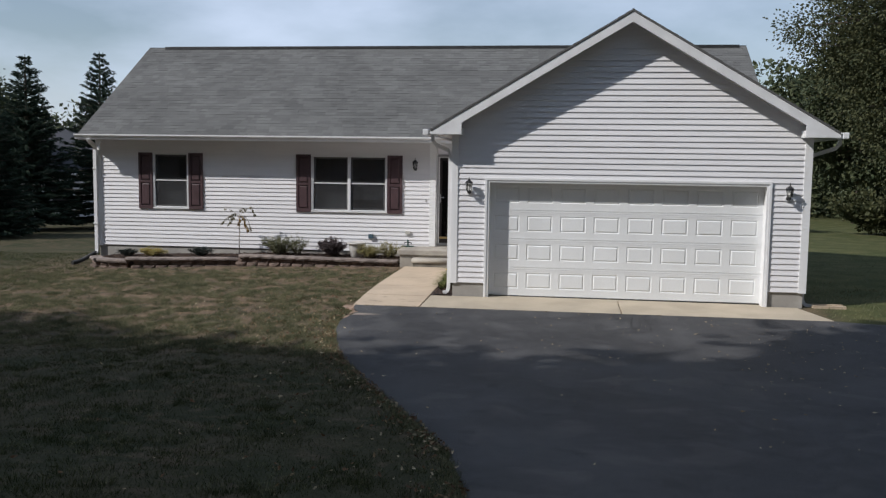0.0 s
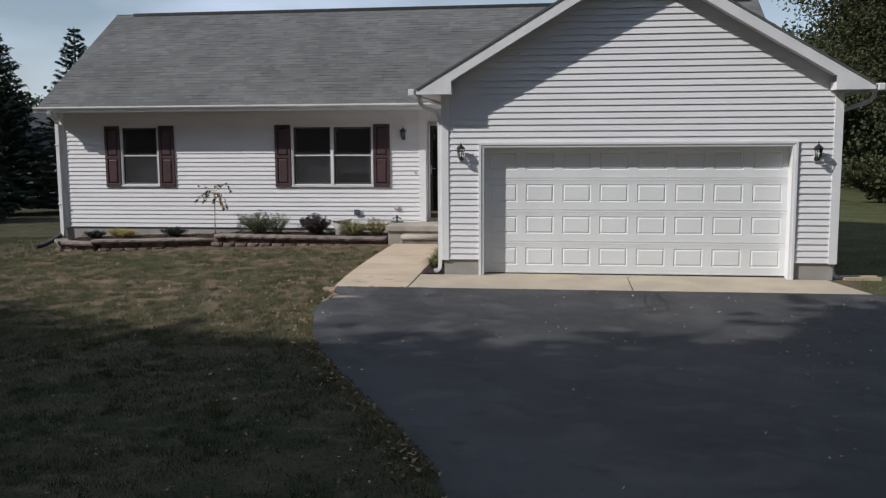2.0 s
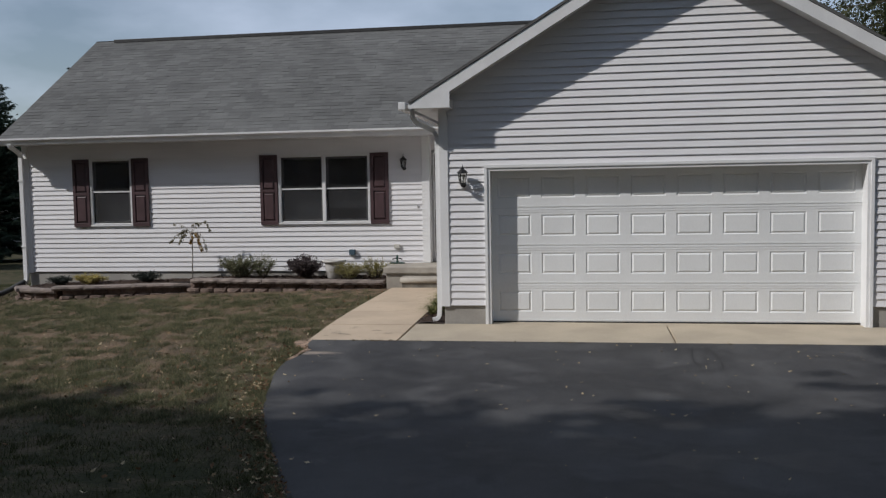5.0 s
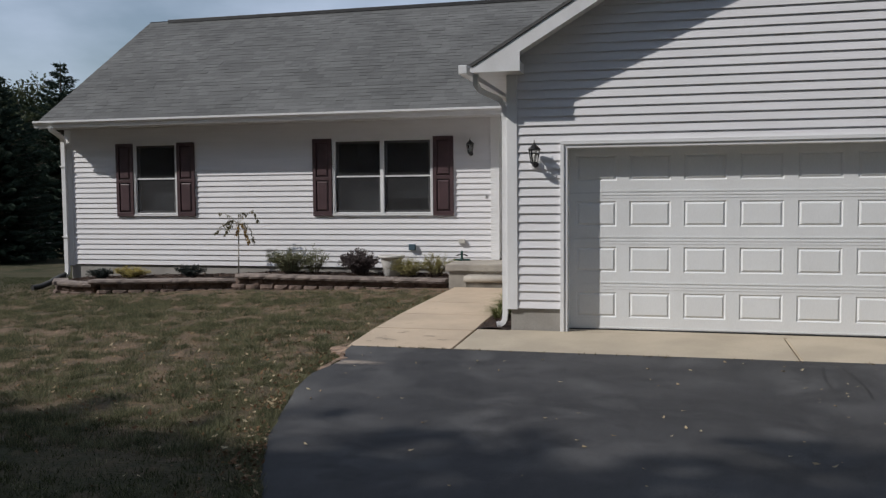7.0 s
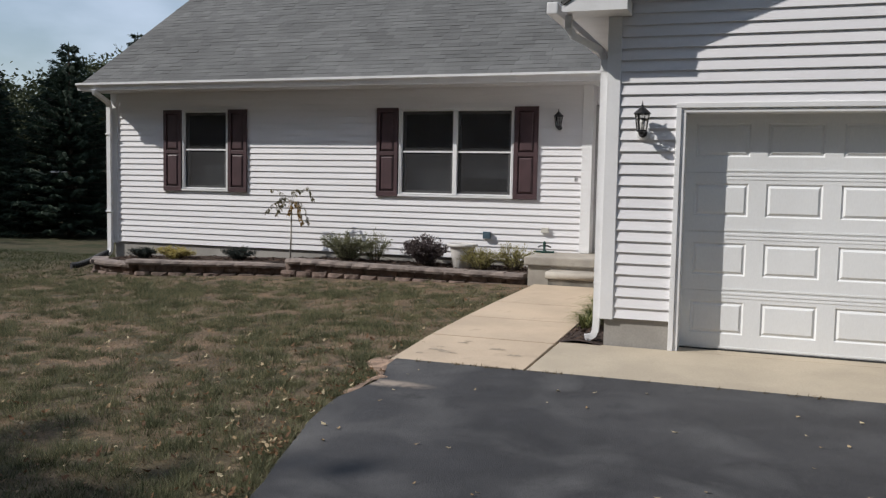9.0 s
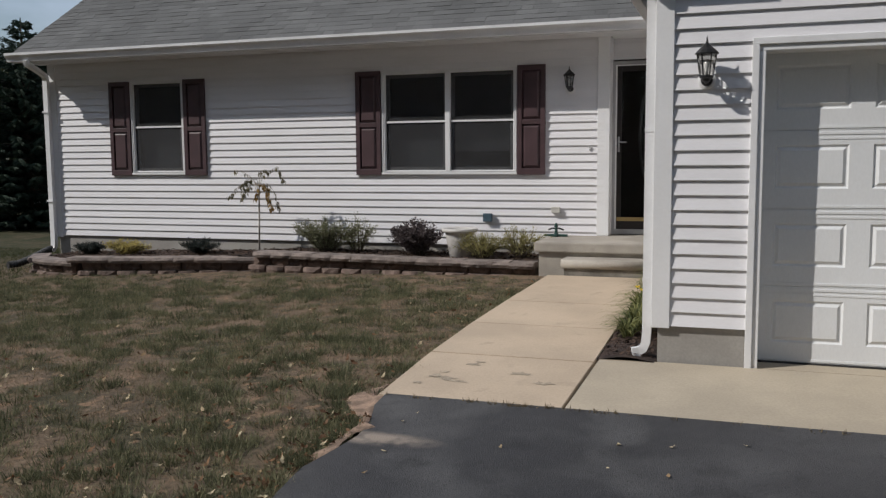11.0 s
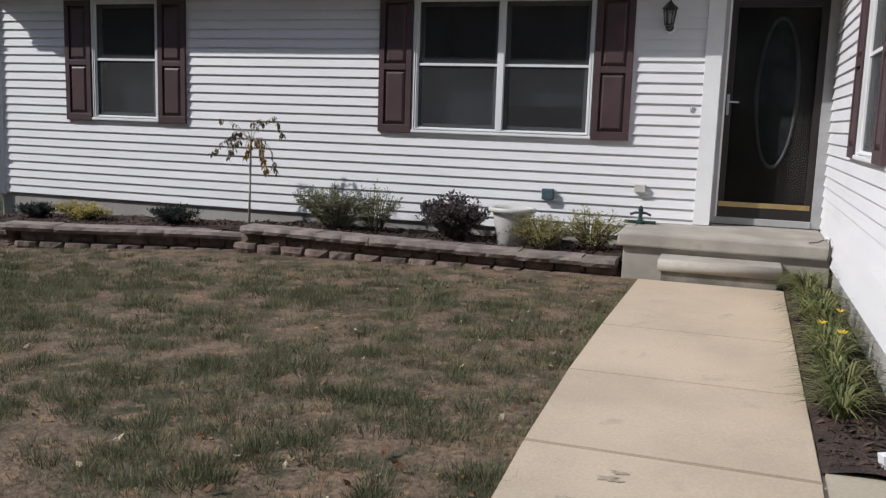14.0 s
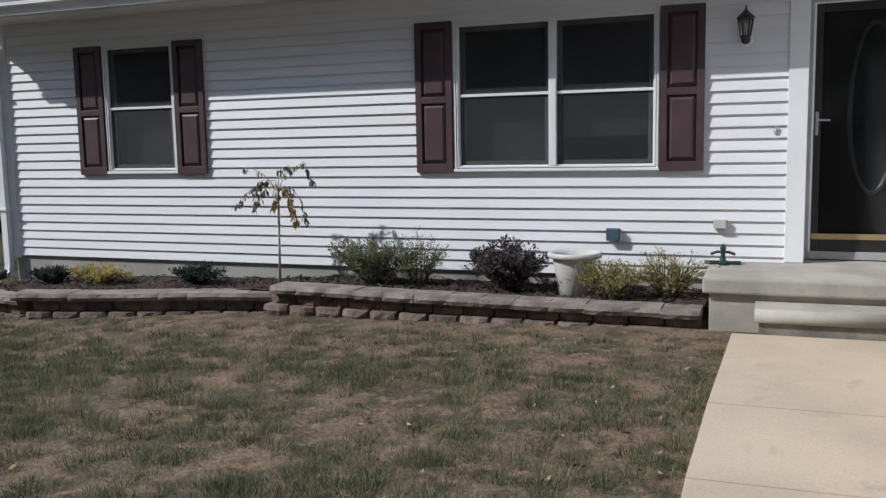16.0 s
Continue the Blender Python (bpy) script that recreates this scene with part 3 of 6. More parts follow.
def roof_slope(name, m, rows_of, courses, expo, seed, near):
    """Courses of shingle tabs on a slope; local x along the eave, y up the slope. rows_of(v): (x0, x1); near(x, v): built singly."""
    rng = random.Random(seed)
    top = courses * expo
    a0, b0 = rows_of(0)
    a1, b1 = rows_of(top)
    deck = bmesh.new()
    lo = [deck.verts.new(c) for c in ((a0, 0, -0.03), (b0, 0, -0.03), (b1, top, -0.03), (a1, top, -0.03))]
    hi = [deck.verts.new((v.co.x, v.co.y, -0.004)) for v in lo]
    deck.faces.new(lo[::-1])
    deck.faces.new(hi)
    for i in range(4):
        deck.faces.new((lo[i], lo[(i + 1) % 4], hi[(i + 1) % 4], hi[i]))
    roof = part(name, deck, SHINGLE2, house, "grey architectural asphalt shingle roof", m)
    shapes = {}
    rv, rf = [], []
    for c in range(courses):
        v = c * expo
        a, b = rows_of(v)
        x = a - rng.uniform(0, 0.2)
        while x < b - 0.02:
            w = rng.choice((0.16, 0.22, 0.28, 0.34))
            lift = rng.choice((0.004, 0.004, 0.008))
            xa, xb = max(x, a), min(x + w - 0.003, b)
            x += w
            if xb - xa < 0.02:
                continue
            L = xb - xa
            co = [(0, -0.01, 0), (L, -0.01, 0), (L, expo + 0.02, -0.003), (0, expo + 0.02, -0.003),
                  (0, -0.01, lift), (L, -0.01, lift), (L, expo + 0.02, 0.001), (0, expo + 0.02, 0.001)]
            fs = [(4, 5, 6, 7), (0, 1, 5, 4), (0, 4, 7, 3), (1, 2, 6, 5)]
            if near(xa, v):
                key = (round(L, 2), lift)
                if key not in shapes:
                    shapes[key] = mesh_of("shingle", co, fs)
                piece("shingle", shapes[key], SHINGLE, roof, m=Matrix.Translation((xa, v, 0)))
            else:
                k = len(rv)
                rv += [(xa + p[0], v + p[1], p[2]) for p in co]
                rf += [tuple(i + k for i in q) for q in fs]
    if rv:
        tagged(piece("shingles", mesh_of("shingles", rv, rf), SHINGLE2, roof), kind="stuff")
    return roof


EAVE_Y, EAVE_Z, RIDGE_Y, RIDGE_Z = 4.53, 3.08, 8.53, 5.70
tilt = math.degrees(math.atan2(RIDGE_Z - EAVE_Z, RIDGE_Y - EAVE_Y))
run = math.hypot(RIDGE_Z - EAVE_Z, RIDGE_Y - EAVE_Y)
roof_slope("roof", pose(0, EAVE_Y, EAVE_Z, tilt), lambda v: (-10.60, 6.2), 34, run / 34, 1, lambda x, v: -6.6 < x < -0.9 and v < 1.45)
roof_slope("roof", pose(0, 2 * RIDGE_Y - EAVE_Y, EAVE_Z, tilt, 0, 180), lambda v: (-6.2, 10.60), 10, run / 10, 2, lambda x, v: False)
part("ridge_vent", boxes((-10.08, 6.0, RIDGE_Y - 0.11, RIDGE_Y + 0.11, RIDGE_Z - 0.06, RIDGE_Z + 0.024), bevel=0.012), BLACKPIPE, house, "black ridge vent")
# garage roof: ridge runs back into the main slope
PK, PKZ, RAKE_Y, GHALF = 2.545, 5.15, -0.36, 3.53
gs = 0.592
gt = math.degrees(math.atan(gs))
grun = math.hypot(GHALF, GHALF * gs)
ends = 0.4 + (RIDGE_Y - EAVE_Y) / (RIDGE_Z - EAVE_Z) * (PKZ - EAVE_Z)
def left_rows(v):
    return -(EAVE_Y + 0.25 + (ends - 0.5) * v / grun), -RAKE_Y + 0.012
def right_rows(v):
    return RAKE_Y - 0.012, EAVE_Y + 0.25 + (ends - 0.5) * v / grun
roof_slope("roof", pose(PK - GHALF, 0, PKZ - GHALF * gs, gt, 0, -90), left_rows, 28, grun / 28, 3, lambda x, v: False)
roof_slope("roof", pose(PK + GHALF, 0, PKZ - GHALF * gs, gt, 0, 90), right_rows, 28, grun / 28, 4, lambda x, v: False)


def extrude_y(outline, y0, y1):
    """A prism from an outline in x and z."""
    bm = bmesh.new()
    a = [bm.verts.new((x, y0, z)) for x, z in outline]
    b = [bm.verts.new((x, y1, z)) for x, z in outline]
    bm.faces.new(a)
    bm.faces.new(b[::-1])
    for i in range(len(a)):
        j = (i + 1) % len(a)
        bm.faces.new((a[i], b[i], b[j], a[j]))
    return bm


# rake boards, soffit and eave returns of the gable
for s in (-1, 1):
    out = [(PK, PKZ - 0.042), (PK, PKZ - 0.215), (PK + s * 2.96, PKZ - 0.215 - 2.96 * gs), (PK + s * 2.96, PKZ - 0.39 - 3.02 * gs), (PK + s * 3.50, PKZ - 0.39 - 3.02 * gs),
           (PK + s * 3.53, PKZ - 0.10 - 3.5 * gs), (PK + s * 3.53, PKZ - 0.042 - 3.53 * gs)]
    part("rake_board", extrude_y(out, RAKE_Y, RAKE_Y + 0.025), ALUM, house, "white aluminium rake board")
    sof = [(PK, PKZ - 0.16), (PK, PKZ - 0.18), (PK + s * 3.0, PKZ - 0.18 - 3.0 * gs), (PK + s * 3.0, PKZ - 0.16 - 3.0 * gs)]
    part("soffit", extrude_y(sof, RAKE_Y + 0.026, -0.016), ALUM, house)
    xa, xb = sorted((PK + s * 2.963, PK + s * 3.50))
    part("eave_return", boxes((xa, xb, RAKE_Y + 0.026, -0.016 if s < 0 else -0.016, PKZ - 0.388 - 3.02 * gs, PKZ - 0.34 - 2.9 * gs), bevel=0.004), ALUM, house)
    xa, xb = sorted((PK + s * (3.165 + 0.0), PK + s * 3.50))
    part("soffit", boxes((xa, xb, -0.014, EAVE_Y if s < 0 else 8.0, PKZ - 0.388 - 3.02 * gs, PKZ - 0.37 - 3.02 * gs)), ALUM, house)
    xg = PK + s * 3.56
    part("gutter", boxes((min(xg, xg + s * 0.1), max(xg, xg + s * 0.1), RAKE_Y - 0.02, EAVE_Y - 0.02 if s < 0 else 7.5, 2.955, 3.06), bevel=0.012), ALUM, house, "white aluminium gutter")

# main eave: fascia, soffit and gutter
part("fascia", boxes((-10.58, -0.99, EAVE_Y + 0.02, EAVE_Y + 0.045, 2.93, 3.06)), ALUM, house)
part("soffit", boxes((-10.58, -0.70, EAVE_Y + 0.046, MY - 0.016, 2.945, 2.965)), ALUM, house)
part("soffit", boxes((-1.62, GX0 - 0.02, MY - 0.012, DOOR_Y - 0.016, 2.945, 2.965)), ALUM, house)
gut = bmesh.new()
prof = [(EAVE_Y + 0.018, 3.065), (EAVE_Y + 0.018, 2.945), (EAVE_Y - 0.045, 2.945), (EAVE_Y - 0.052, 2.975), (EAVE_Y - 0.066, 3.005), (EAVE_Y - 0.10, 3.035), (EAVE_Y - 0.10, 3.07),
        (EAVE_Y - 0.085, 3.07), (EAVE_Y - 0.085, 3.038), (EAVE_Y - 0.036, 2.96), (EAVE_Y + 0.008, 2.96), (EAVE_Y + 0.008, 3.065)]
a = [gut.verts.new((-10.66, y, z)) for y, z in prof]
b = [gut.verts.new((-1.08, y, z)) for y, z in prof]
gut.faces.new(a)
gut.faces.new(b[::-1])
for i in range(len(a)):
    j = (i + 1) % len(a)
    gut.faces.new((a[i], b[i], b[j], a[j]))
part("gutter", gut, ALUM, house, "white aluminium gutter")
for s, y in ((-10.55, EAVE_Y),):
    rk = bmesh.new()
    vs = [rk.verts.new(c) for x in (-10.57, -10.60) for c in ((x, EAVE_Y, EAVE_Z - 0.045), (x, EAVE_Y, EAVE_Z - 0.17), (x, RIDGE_Y, RIDGE_Z - 0.19), (x, RIDGE_Y, RIDGE_Z - 0.045))]
    rk.faces.new(vs[:4])
    rk.faces.new(vs[4:][::-1])
    for i in range(4):
        rk.faces.new((vs[i], vs[(i + 1) % 4], vs[4 + (i + 1) % 4], vs[4 + i]))
    part("rake_board", rk, ALUM, house, "white aluminium rake board")


# downspouts
def downspout(pts, label, w=0.075, d=0.055, side=None):
    ds = tagged(empty("downspout"), label, "downspout")
    part("pipe", tube(bmesh.new(), pts, 0.03, square=(w, d), side=side), ALUM, ds)
    return ds


ds = downspout([(-0.95, -0.20, 2.97), (-0.95, -0.20, 2.86), (-0.91, -0.16, 2.79), (-0.71, 0.03, 2.70), (-0.66, 0.06, 2.60), (-0.66, 0.06, 0.18), (-0.667, 0.058, 0.105), (-0.685, 0.053, 0.065), (-0.715, 0.046, 0.045), (-0.76, 0.034, 0.038)],
               "white aluminium downspout with kicked-out elbow at the garage corner", 0.058, 0.062, (0, 1, 0))
for z in (0.55, 1.6, 2.5):
    part("strap", boxes((-0.695, -0.622, 0.028, 0.092, z, z + 0.025)), ALUM, ds)
ds = downspout([(-10.30, EAVE_Y - 0.04, 2.96), (-10.30, EAVE_Y - 0.02, 2.90), (-10.33, EAVE_Y + 0.18, 2.84), (-10.40, MY - 0.12, 2.77), (-10.42, MY - 0.075, 2.70), (-10.42, MY - 0.075, 0.15), (-10.425, MY - 0.085, 0.08), (-10.45, MY - 0.12, 0.02)],
               "white aluminium downspout feeding a black drain pipe", 0.085, 0.065)
for z in (0.8, 2.2):
    part("strap", boxes((-10.48, -10.36, MY - 0.125, MY - 0.02, z, z + 0.025)), ALUM, ds)


ds = downspout([(6.15, -0.06, 2.97), (6.15, -0.06, 2.88), (6.10, 0.0, 2.80), (5.80, 0.24, 2.68), (5.745, 0.28, 2.58), (5.745, 0.28, 0.12), (5.76, 0.27, 0.05), (5.80, 0.25, 0.0), (5.90, 0.20, -0.02)],
               "white aluminium downspout at the far garage corner", 0.058, 0.062, (0, 1, 0))
for z in (0.8, 2.2):
    part("strap", boxes((5.705, 5.782, 0.246, 0.312, z, z + 0.025)), ALUM, ds)
sb = part("splash_block", boxes((5.88, 6.45, 0.04, 0.28, -0.06, -0.005), (5.88, 6.45, 0.04, 0.08, -0.005, 0.02), (5.88, 6.45, 0.24, 0.28, -0.005, 0.02), bevel=0.008), CONCRETE)
tagged(sb, "pale concrete splash block on the grass", "splash block")
for x in (-7.8, -0.6):
    vent = tagged(part("vent_pipe", lathe(bmesh.new(), ((0.04, 5.2), (0.04, 5.79), (0.034, 5.79), (0.034, 5.3)), 12, (x, 9.0)), BLACKPIPE, house), "black roof vent pipe")


def corrugated(pts, r):
    bm = bmesh.new()
    p = [Vector(q) for q in pts]
    path, rad = [], []
    for a, b in zip(p, p[1:]):
        n = max(2, int((b - a).length / 0.02))
        for i in range(n):
            path.append(a.lerp(b, i / n))
            rad.append(r * (1.0 if len(path) % 2 else 0.86))
    return tube(bm, path, rad, 10)


dp = part("drain_pipe", corrugated([(-10.45, MY - 0.11, 0.05), (-10.46, MY - 0.20, 0.03), (-10.52, MY - 0.30, -0.02), (-10.60, MY - 0.42, -0.09), (-10.68, MY - 0.58, -0.145), (-10.75, MY - 0.74, -0.155)], 0.058), BLACKPIPE)
tagged(dp, "black corrugated plastic drain pipe lying on the lawn", "drain pipe")


# ---- windows, shutters ----
def window(name, x0, x1, z0, z1, y, sashes, label, turn=None):
    w = tagged(empty(name), label, "window", kind="structure")
    if turn is not None:
        w.matrix_basis = turn
    f = 0.048

    def ring(a, b, front):
        """Four sides of a frame between two insets."""
        return ((x0 + a, x1 - a, front, y + 0.09, z0 + a, z0 + b), (x0 + a, x1 - a, front, y + 0.09, z1 - b, z1 - a),
                (x0 + a, x0 + b, front, y + 0.09, z0 + b, z1 - b), (x1 - b, x1 - a, front, y + 0.09, z0 + b, z1 - b))
    part("window_frame", boxes(*ring(0.0, 0.016, y - 0.036), *ring(0.016, 0.026, y - 0.018), *ring(0.026, 0.036, y - 0.030), *ring(0.036, f, y - 0.010)), TRIM, w)
    part("window_sill", boxes((x0 - 0.01, x1 + 0.01, y - 0.05, y - 0.02, z0 - 0.012, z0 + 0.016), bevel=0.005), TRIM, w)
    inner = (x1 - x0 - 2 * f) / sashes
    mid = z0 + (z1 - z0) * 0.505
    for i in range(sashes):
        a, b = x0 + f + i * inner, x0 + f + (i + 1) * inner
        if i:
            part("mullion", boxes((a - 0.035, a + 0.035, y - 0.034, y + 0.085, z0 + 0.04, z1 - 0.05), bevel=0.005), TRIM, w)
        if sashes > 1:
            a, b = (a + 0.034 if i else a), (b - 0.034 if i < sashes - 1 else b)
        for lower in (0, 1):
            za, zb = (z0 + 0.044, mid + 0.014) if lower else (mid - 0.014, z1 - f)
            ya = y + (0.009 if lower else 0.038)
            s = 0.044
            sash = part("sash", boxes((a, b, ya, ya + 0.028, za, za + s), (a, b, ya, ya + 0.028, zb - (0.028 if lower else s), zb), (a, a + s, ya + 0.001, ya + 0.027, za, zb), (b - s, b, ya + 0.001, ya + 0.027, za, zb)), TRIM, w)
            pane = part("pane", boxes((a + s - 0.004, b - s + 0.004, ya + 0.012, ya + 0.016, za + s - 0.004, zb - s + 0.004)), GLASS, sash)
            pane.visible_shadow = False
        part("insect_screen", boxes((a + 0.004, b - 0.004, y + 0.004, y + 0.006, z0 + 0.045, z1 - f)), SCREEN, w)
        part("screen_bar", boxes((a, b, y - 0.010, y + 0.010, mid - 0.013, mid + 0.013), bevel=0.003), TRIM, w)
        drop = z0 + (0.30 if i == sashes - 1 and sashes > 1 else 0.07)
        part("window_shade", boxes((a + 0.02, b - 0.02, y + 0.15, y + 0.155, drop, mid + 0.02)), BLIND, w)
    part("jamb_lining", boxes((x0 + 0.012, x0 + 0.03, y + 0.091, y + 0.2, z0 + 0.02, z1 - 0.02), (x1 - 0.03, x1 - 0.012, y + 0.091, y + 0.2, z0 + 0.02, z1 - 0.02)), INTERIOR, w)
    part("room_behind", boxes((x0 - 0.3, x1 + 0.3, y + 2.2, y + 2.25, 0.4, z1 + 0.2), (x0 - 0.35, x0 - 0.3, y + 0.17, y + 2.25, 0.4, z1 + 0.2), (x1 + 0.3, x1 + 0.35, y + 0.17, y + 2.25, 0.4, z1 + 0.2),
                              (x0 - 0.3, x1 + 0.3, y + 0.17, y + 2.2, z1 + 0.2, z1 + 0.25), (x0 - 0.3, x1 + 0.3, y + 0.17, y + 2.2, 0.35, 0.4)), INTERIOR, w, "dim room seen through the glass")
    return w


window("window_1", *W1, MY, 1, "white vinyl single-hung window with dark insect screens")
window("window_2", *W2, MY, 2, "white vinyl double window with a half-lowered shade")
window("window_3", 2.33, 3.25, 1.2, 2.6, 0, 1, "white vinyl window in the garage side wall", turn=pose(GX0, MY + 0.28, 0, 0, 0, -90))


def nested(bm, x0, x1, z0, z1, y, steps):
    """Rings of a moulded panel in the plane y: steps of (inset, proud)."""
    rings = []
    for ins, out in steps:
        rings.append([bm.verts.new(c) for c in ((x0 + ins, y - out, z0 + ins), (x1 - ins, y - out, z0 + ins), (x1 - ins, y - out, z1 - ins), (x0 + ins, y - out, z1 - ins))])
    for a, b in zip(rings, rings[1:]):
        for i in range(4):
            bm.faces.new((a[i], a[(i + 1) % 4], b[(i + 1) % 4], b[i]))
    bm.faces.new(rings[-1])


def shutter(x0, x1, z0, z1, y):
    w = x1 - x0
    s = tagged(empty("shutter", pose(x0, y, z0)), "burgundy raised-panel window shutter on white siding", "shutter", group="shutters")
    h = z1 - z0
    cut = h * 0.485
    f = 0.062
    part("shutter_frame", boxes((0, w, -0.034, 0, 0, f + 0.02), (0, w, -0.034, 0, h - f, h), (0, f, -0.034, 0, f + 0.02, h - f), (w - f, w, -0.034, 0, f + 0.02, h - f),
                                (f, w - f, -0.034, 0, cut - f / 2, cut + f / 2), bevel=0.004), SHUTTER, s)
    for za, zb in ((f + 0.02, cut - f / 2), (cut + f / 2, h - f)):
        bm = bmesh.new()
        nested(bm, f - 0.002, w - f + 0.002, za - 0.002, zb + 0.002, 0, ((0, 0.006), (0.012, 0.010), (0.04, 0.030), (0.045, 0.031)))
        part("raised_panel", bm, SHUTTER, s)
    return s


one = shutter(-9.27, W1[0] - 0.012, 1.215, 2.635, MY - 0.016)
for x in (W1[1] + 0.012, -5.135, W2[1] + 0.012):
    copy_thing(one, pose(x, MY - 0.016, 1.215))
side = copy_thing(one, pose(GX0 - 0.016, 2.10, 1.19, 0, 0, -90))
copy_thing(one, pose(GX0 - 0.016, 3.42, 1.19, 0, 0, -90))


# ---- garage door ----
def garage_door():
    g = tagged(empty("garage_door"), "white steel sectional garage door with raised panels", "garage door")
    x0, x1, top = GD
    y = 0.185
    sec = (top + 0.02) / 4
    emboss = bmesh.new()
    nested(emboss, 0, 0.475, 0, 0.305, 0, ((0, 0.0), (0.005, 0.0), (0.017, -0.0095), (0.023, -0.0095), (0.043, 0.0015), (0.050, 0.0015)))
    bmesh.ops.recalc_face_normals(emboss, faces=emboss.faces)
    me = bpy.data.meshes.new("raised_panel")
    emboss.to_mesh(me)
    emboss.free()
    for i in range(4):
        z = 0.0 + i * sec
        lows = [x0 + 0.075 + k * 0.610 for k in range(8)]
        gaps = [x0 - 0.03] + [v for x in lows for v in (x, x + 0.475)] + [x1 + 0.03]
        za, zb, zt = z + 0.135, z + 0.44, z + sec - 0.001
        bm = boxes((x0 - 0.03, x1 + 0.03, y + 0.0125, y + 0.045, z + 0.001, zt), (x0 - 0.03, x1 + 0.03, y, y + 0.0125, z + 0.001, za), (x0 - 0.03, x1 + 0.03, y, y + 0.0125, zb, zt),
                   *[(p, q, y, y + 0.0125, za, zb) for p, q in zip(gaps[::2], gaps[1::2])])
        for lo, hi, out in ((0.012, 0.028, 0.004), (sec - 0.03, sec - 0.014, 0.004), (sec - 0.062, sec - 0.05, 0.003)):
            bmesh.ops.create_cube(bm, size=1, matrix=Matrix.LocRotScale(((x0 + x1) / 2, y - out / 2, z + (lo + hi) / 2), None, (x1 - x0 + 0.06, out, hi - lo)))
        s = part("door_section", bm, DOORPAINT, g)
        for k in range(8):
            piece("raised_panel", me, DOORPAINT, s, m=Matrix.Translation((lows[k], y, za)))
    part("bottom_seal", boxes((x0 - 0.03, x1 + 0.03, y - 0.01, y + 0.04, -0.016, 0.004), bevel=0.004), BLACKPIPE, g, "black rubber bottom seal")
    return g


garage_door()
trim_z = -0.03
part("door_trim", boxes((0.0, 0.045, -0.045, -0.002, trim_z, 2.155), (0.045, GD[0], -0.03, 0.19, trim_z, 2.115), (GD[1], 5.025, -0.03, 0.19, trim_z - 0.012, 2.115), (5.025, 5.07, -0.045, -0.002, trim_z - 0.012, 2.155),
                        (0.0, 5.07, -0.045, -0.002, 2.155, 2.20), (0.045, 5.025, -0.03, 0.19, 2.115, 2.155), bevel=0.004), TRIM, house, "white garage door trim")
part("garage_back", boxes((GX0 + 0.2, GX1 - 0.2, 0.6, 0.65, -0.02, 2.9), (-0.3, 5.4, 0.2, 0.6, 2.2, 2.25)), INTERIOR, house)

# ---- front door ----
GREYTRIM = mat("plain_grey", (0.36, 0.36, 0.36), 0.5, 0.15, 4, 60, 0.05)
door = tagged(empty("door_1"), "dark front door with oval glass behind a storm door", "front door", kind="structure")
dx0, dx1, dz0, dz1 = -1.585, -0.70, 0.50, 2.60
part("door_frame", boxes((dx0 - 0.055, dx0, DOOR_Y - 0.05, DOOR_Y + 0.1, 0.432, dz1 + 0.06), (dx1, GX0 - 0.004, DOOR_Y - 0.05, DOOR_Y + 0.1, 0.432, dz1 + 0.06), (dx0, dx1, DOOR_Y - 0.05, DOOR_Y + 0.1, dz1, dz1 + 0.06), bevel=0.006), GREYTRIM, door)
part("threshold", boxes((dx0, dx1, DOOR_Y - 0.06, DOOR_Y + 0.1, 0.432, dz0), bevel=0.008), GREYTRIM, door, "grey threshold")
storm = part("storm_door", boxes((dx0, dx0 + 0.07, DOOR_Y - 0.035, DOOR_Y - 0.003, dz0, dz1), (dx1 - 0.07, dx1, DOOR_Y - 0.035, DOOR_Y - 0.003, dz0, dz1),
                                 (dx0 + 0.07, dx1 - 0.07, DOOR_Y - 0.035, DOOR_Y - 0.003, dz1 - 0.07, dz1), (dx0 + 0.07, dx1 - 0.07, DOOR_Y - 0.035, DOOR_Y - 0.003, dz0, dz0 + 0.11), bevel=0.004), DARKDOOR, door, "dark brown storm door frame")
sp = part("pane", boxes((dx0 + 0.065, dx1 - 0.065, DOOR_Y - 0.021, DOOR_Y - 0.016, dz0 + 0.105, dz1 - 0.065)), DOORGLASS, storm)
sp.visible_shadow = False
part("kick_strip", boxes((dx0 + 0.02, dx1 - 0.02, DOOR_Y - 0.043, DOOR_Y - 0.034, dz0 + 0.105, dz0 + 0.155), bevel=0.003), BRASS, storm, "polished brass strip")
part("edge_strip", boxes((dx0 - 0.006, dx0 + 0.012, DOOR_Y - 0.055, DOOR_Y - 0.03, dz0, dz1 + 0.012), (dx0, dx1, DOOR_Y - 0.055, DOOR_Y - 0.03, dz1, dz1 + 0.012)), TRIM, storm)
hb = boxes((dx0 + 0.025, dx0 + 0.05, DOOR_Y - 0.05, DOOR_Y - 0.034, 1.50, 1.70), bevel=0.004)
tube(hb, [(dx0 + 0.037, DOOR_Y - 0.05, 1.63), (dx0 + 0.037, DOOR_Y - 0.085, 1.63), (dx0 + 0.14, DOOR_Y - 0.085, 1.625)], 0.009)
part("door_handle", hb, STEEL, storm, "steel lever handle")
part("door_leaf", boxes((dx0 + 0.002, dx1 - 0.002, DOOR_Y + 0.045, DOOR_Y + 0.09, dz0, dz1)), DARKDOOR, door)
oc = ((dx0 + dx1) / 2 + 0.04, (1.02 + 2.42) / 2)
ring = bmesh.new()
seg = 40
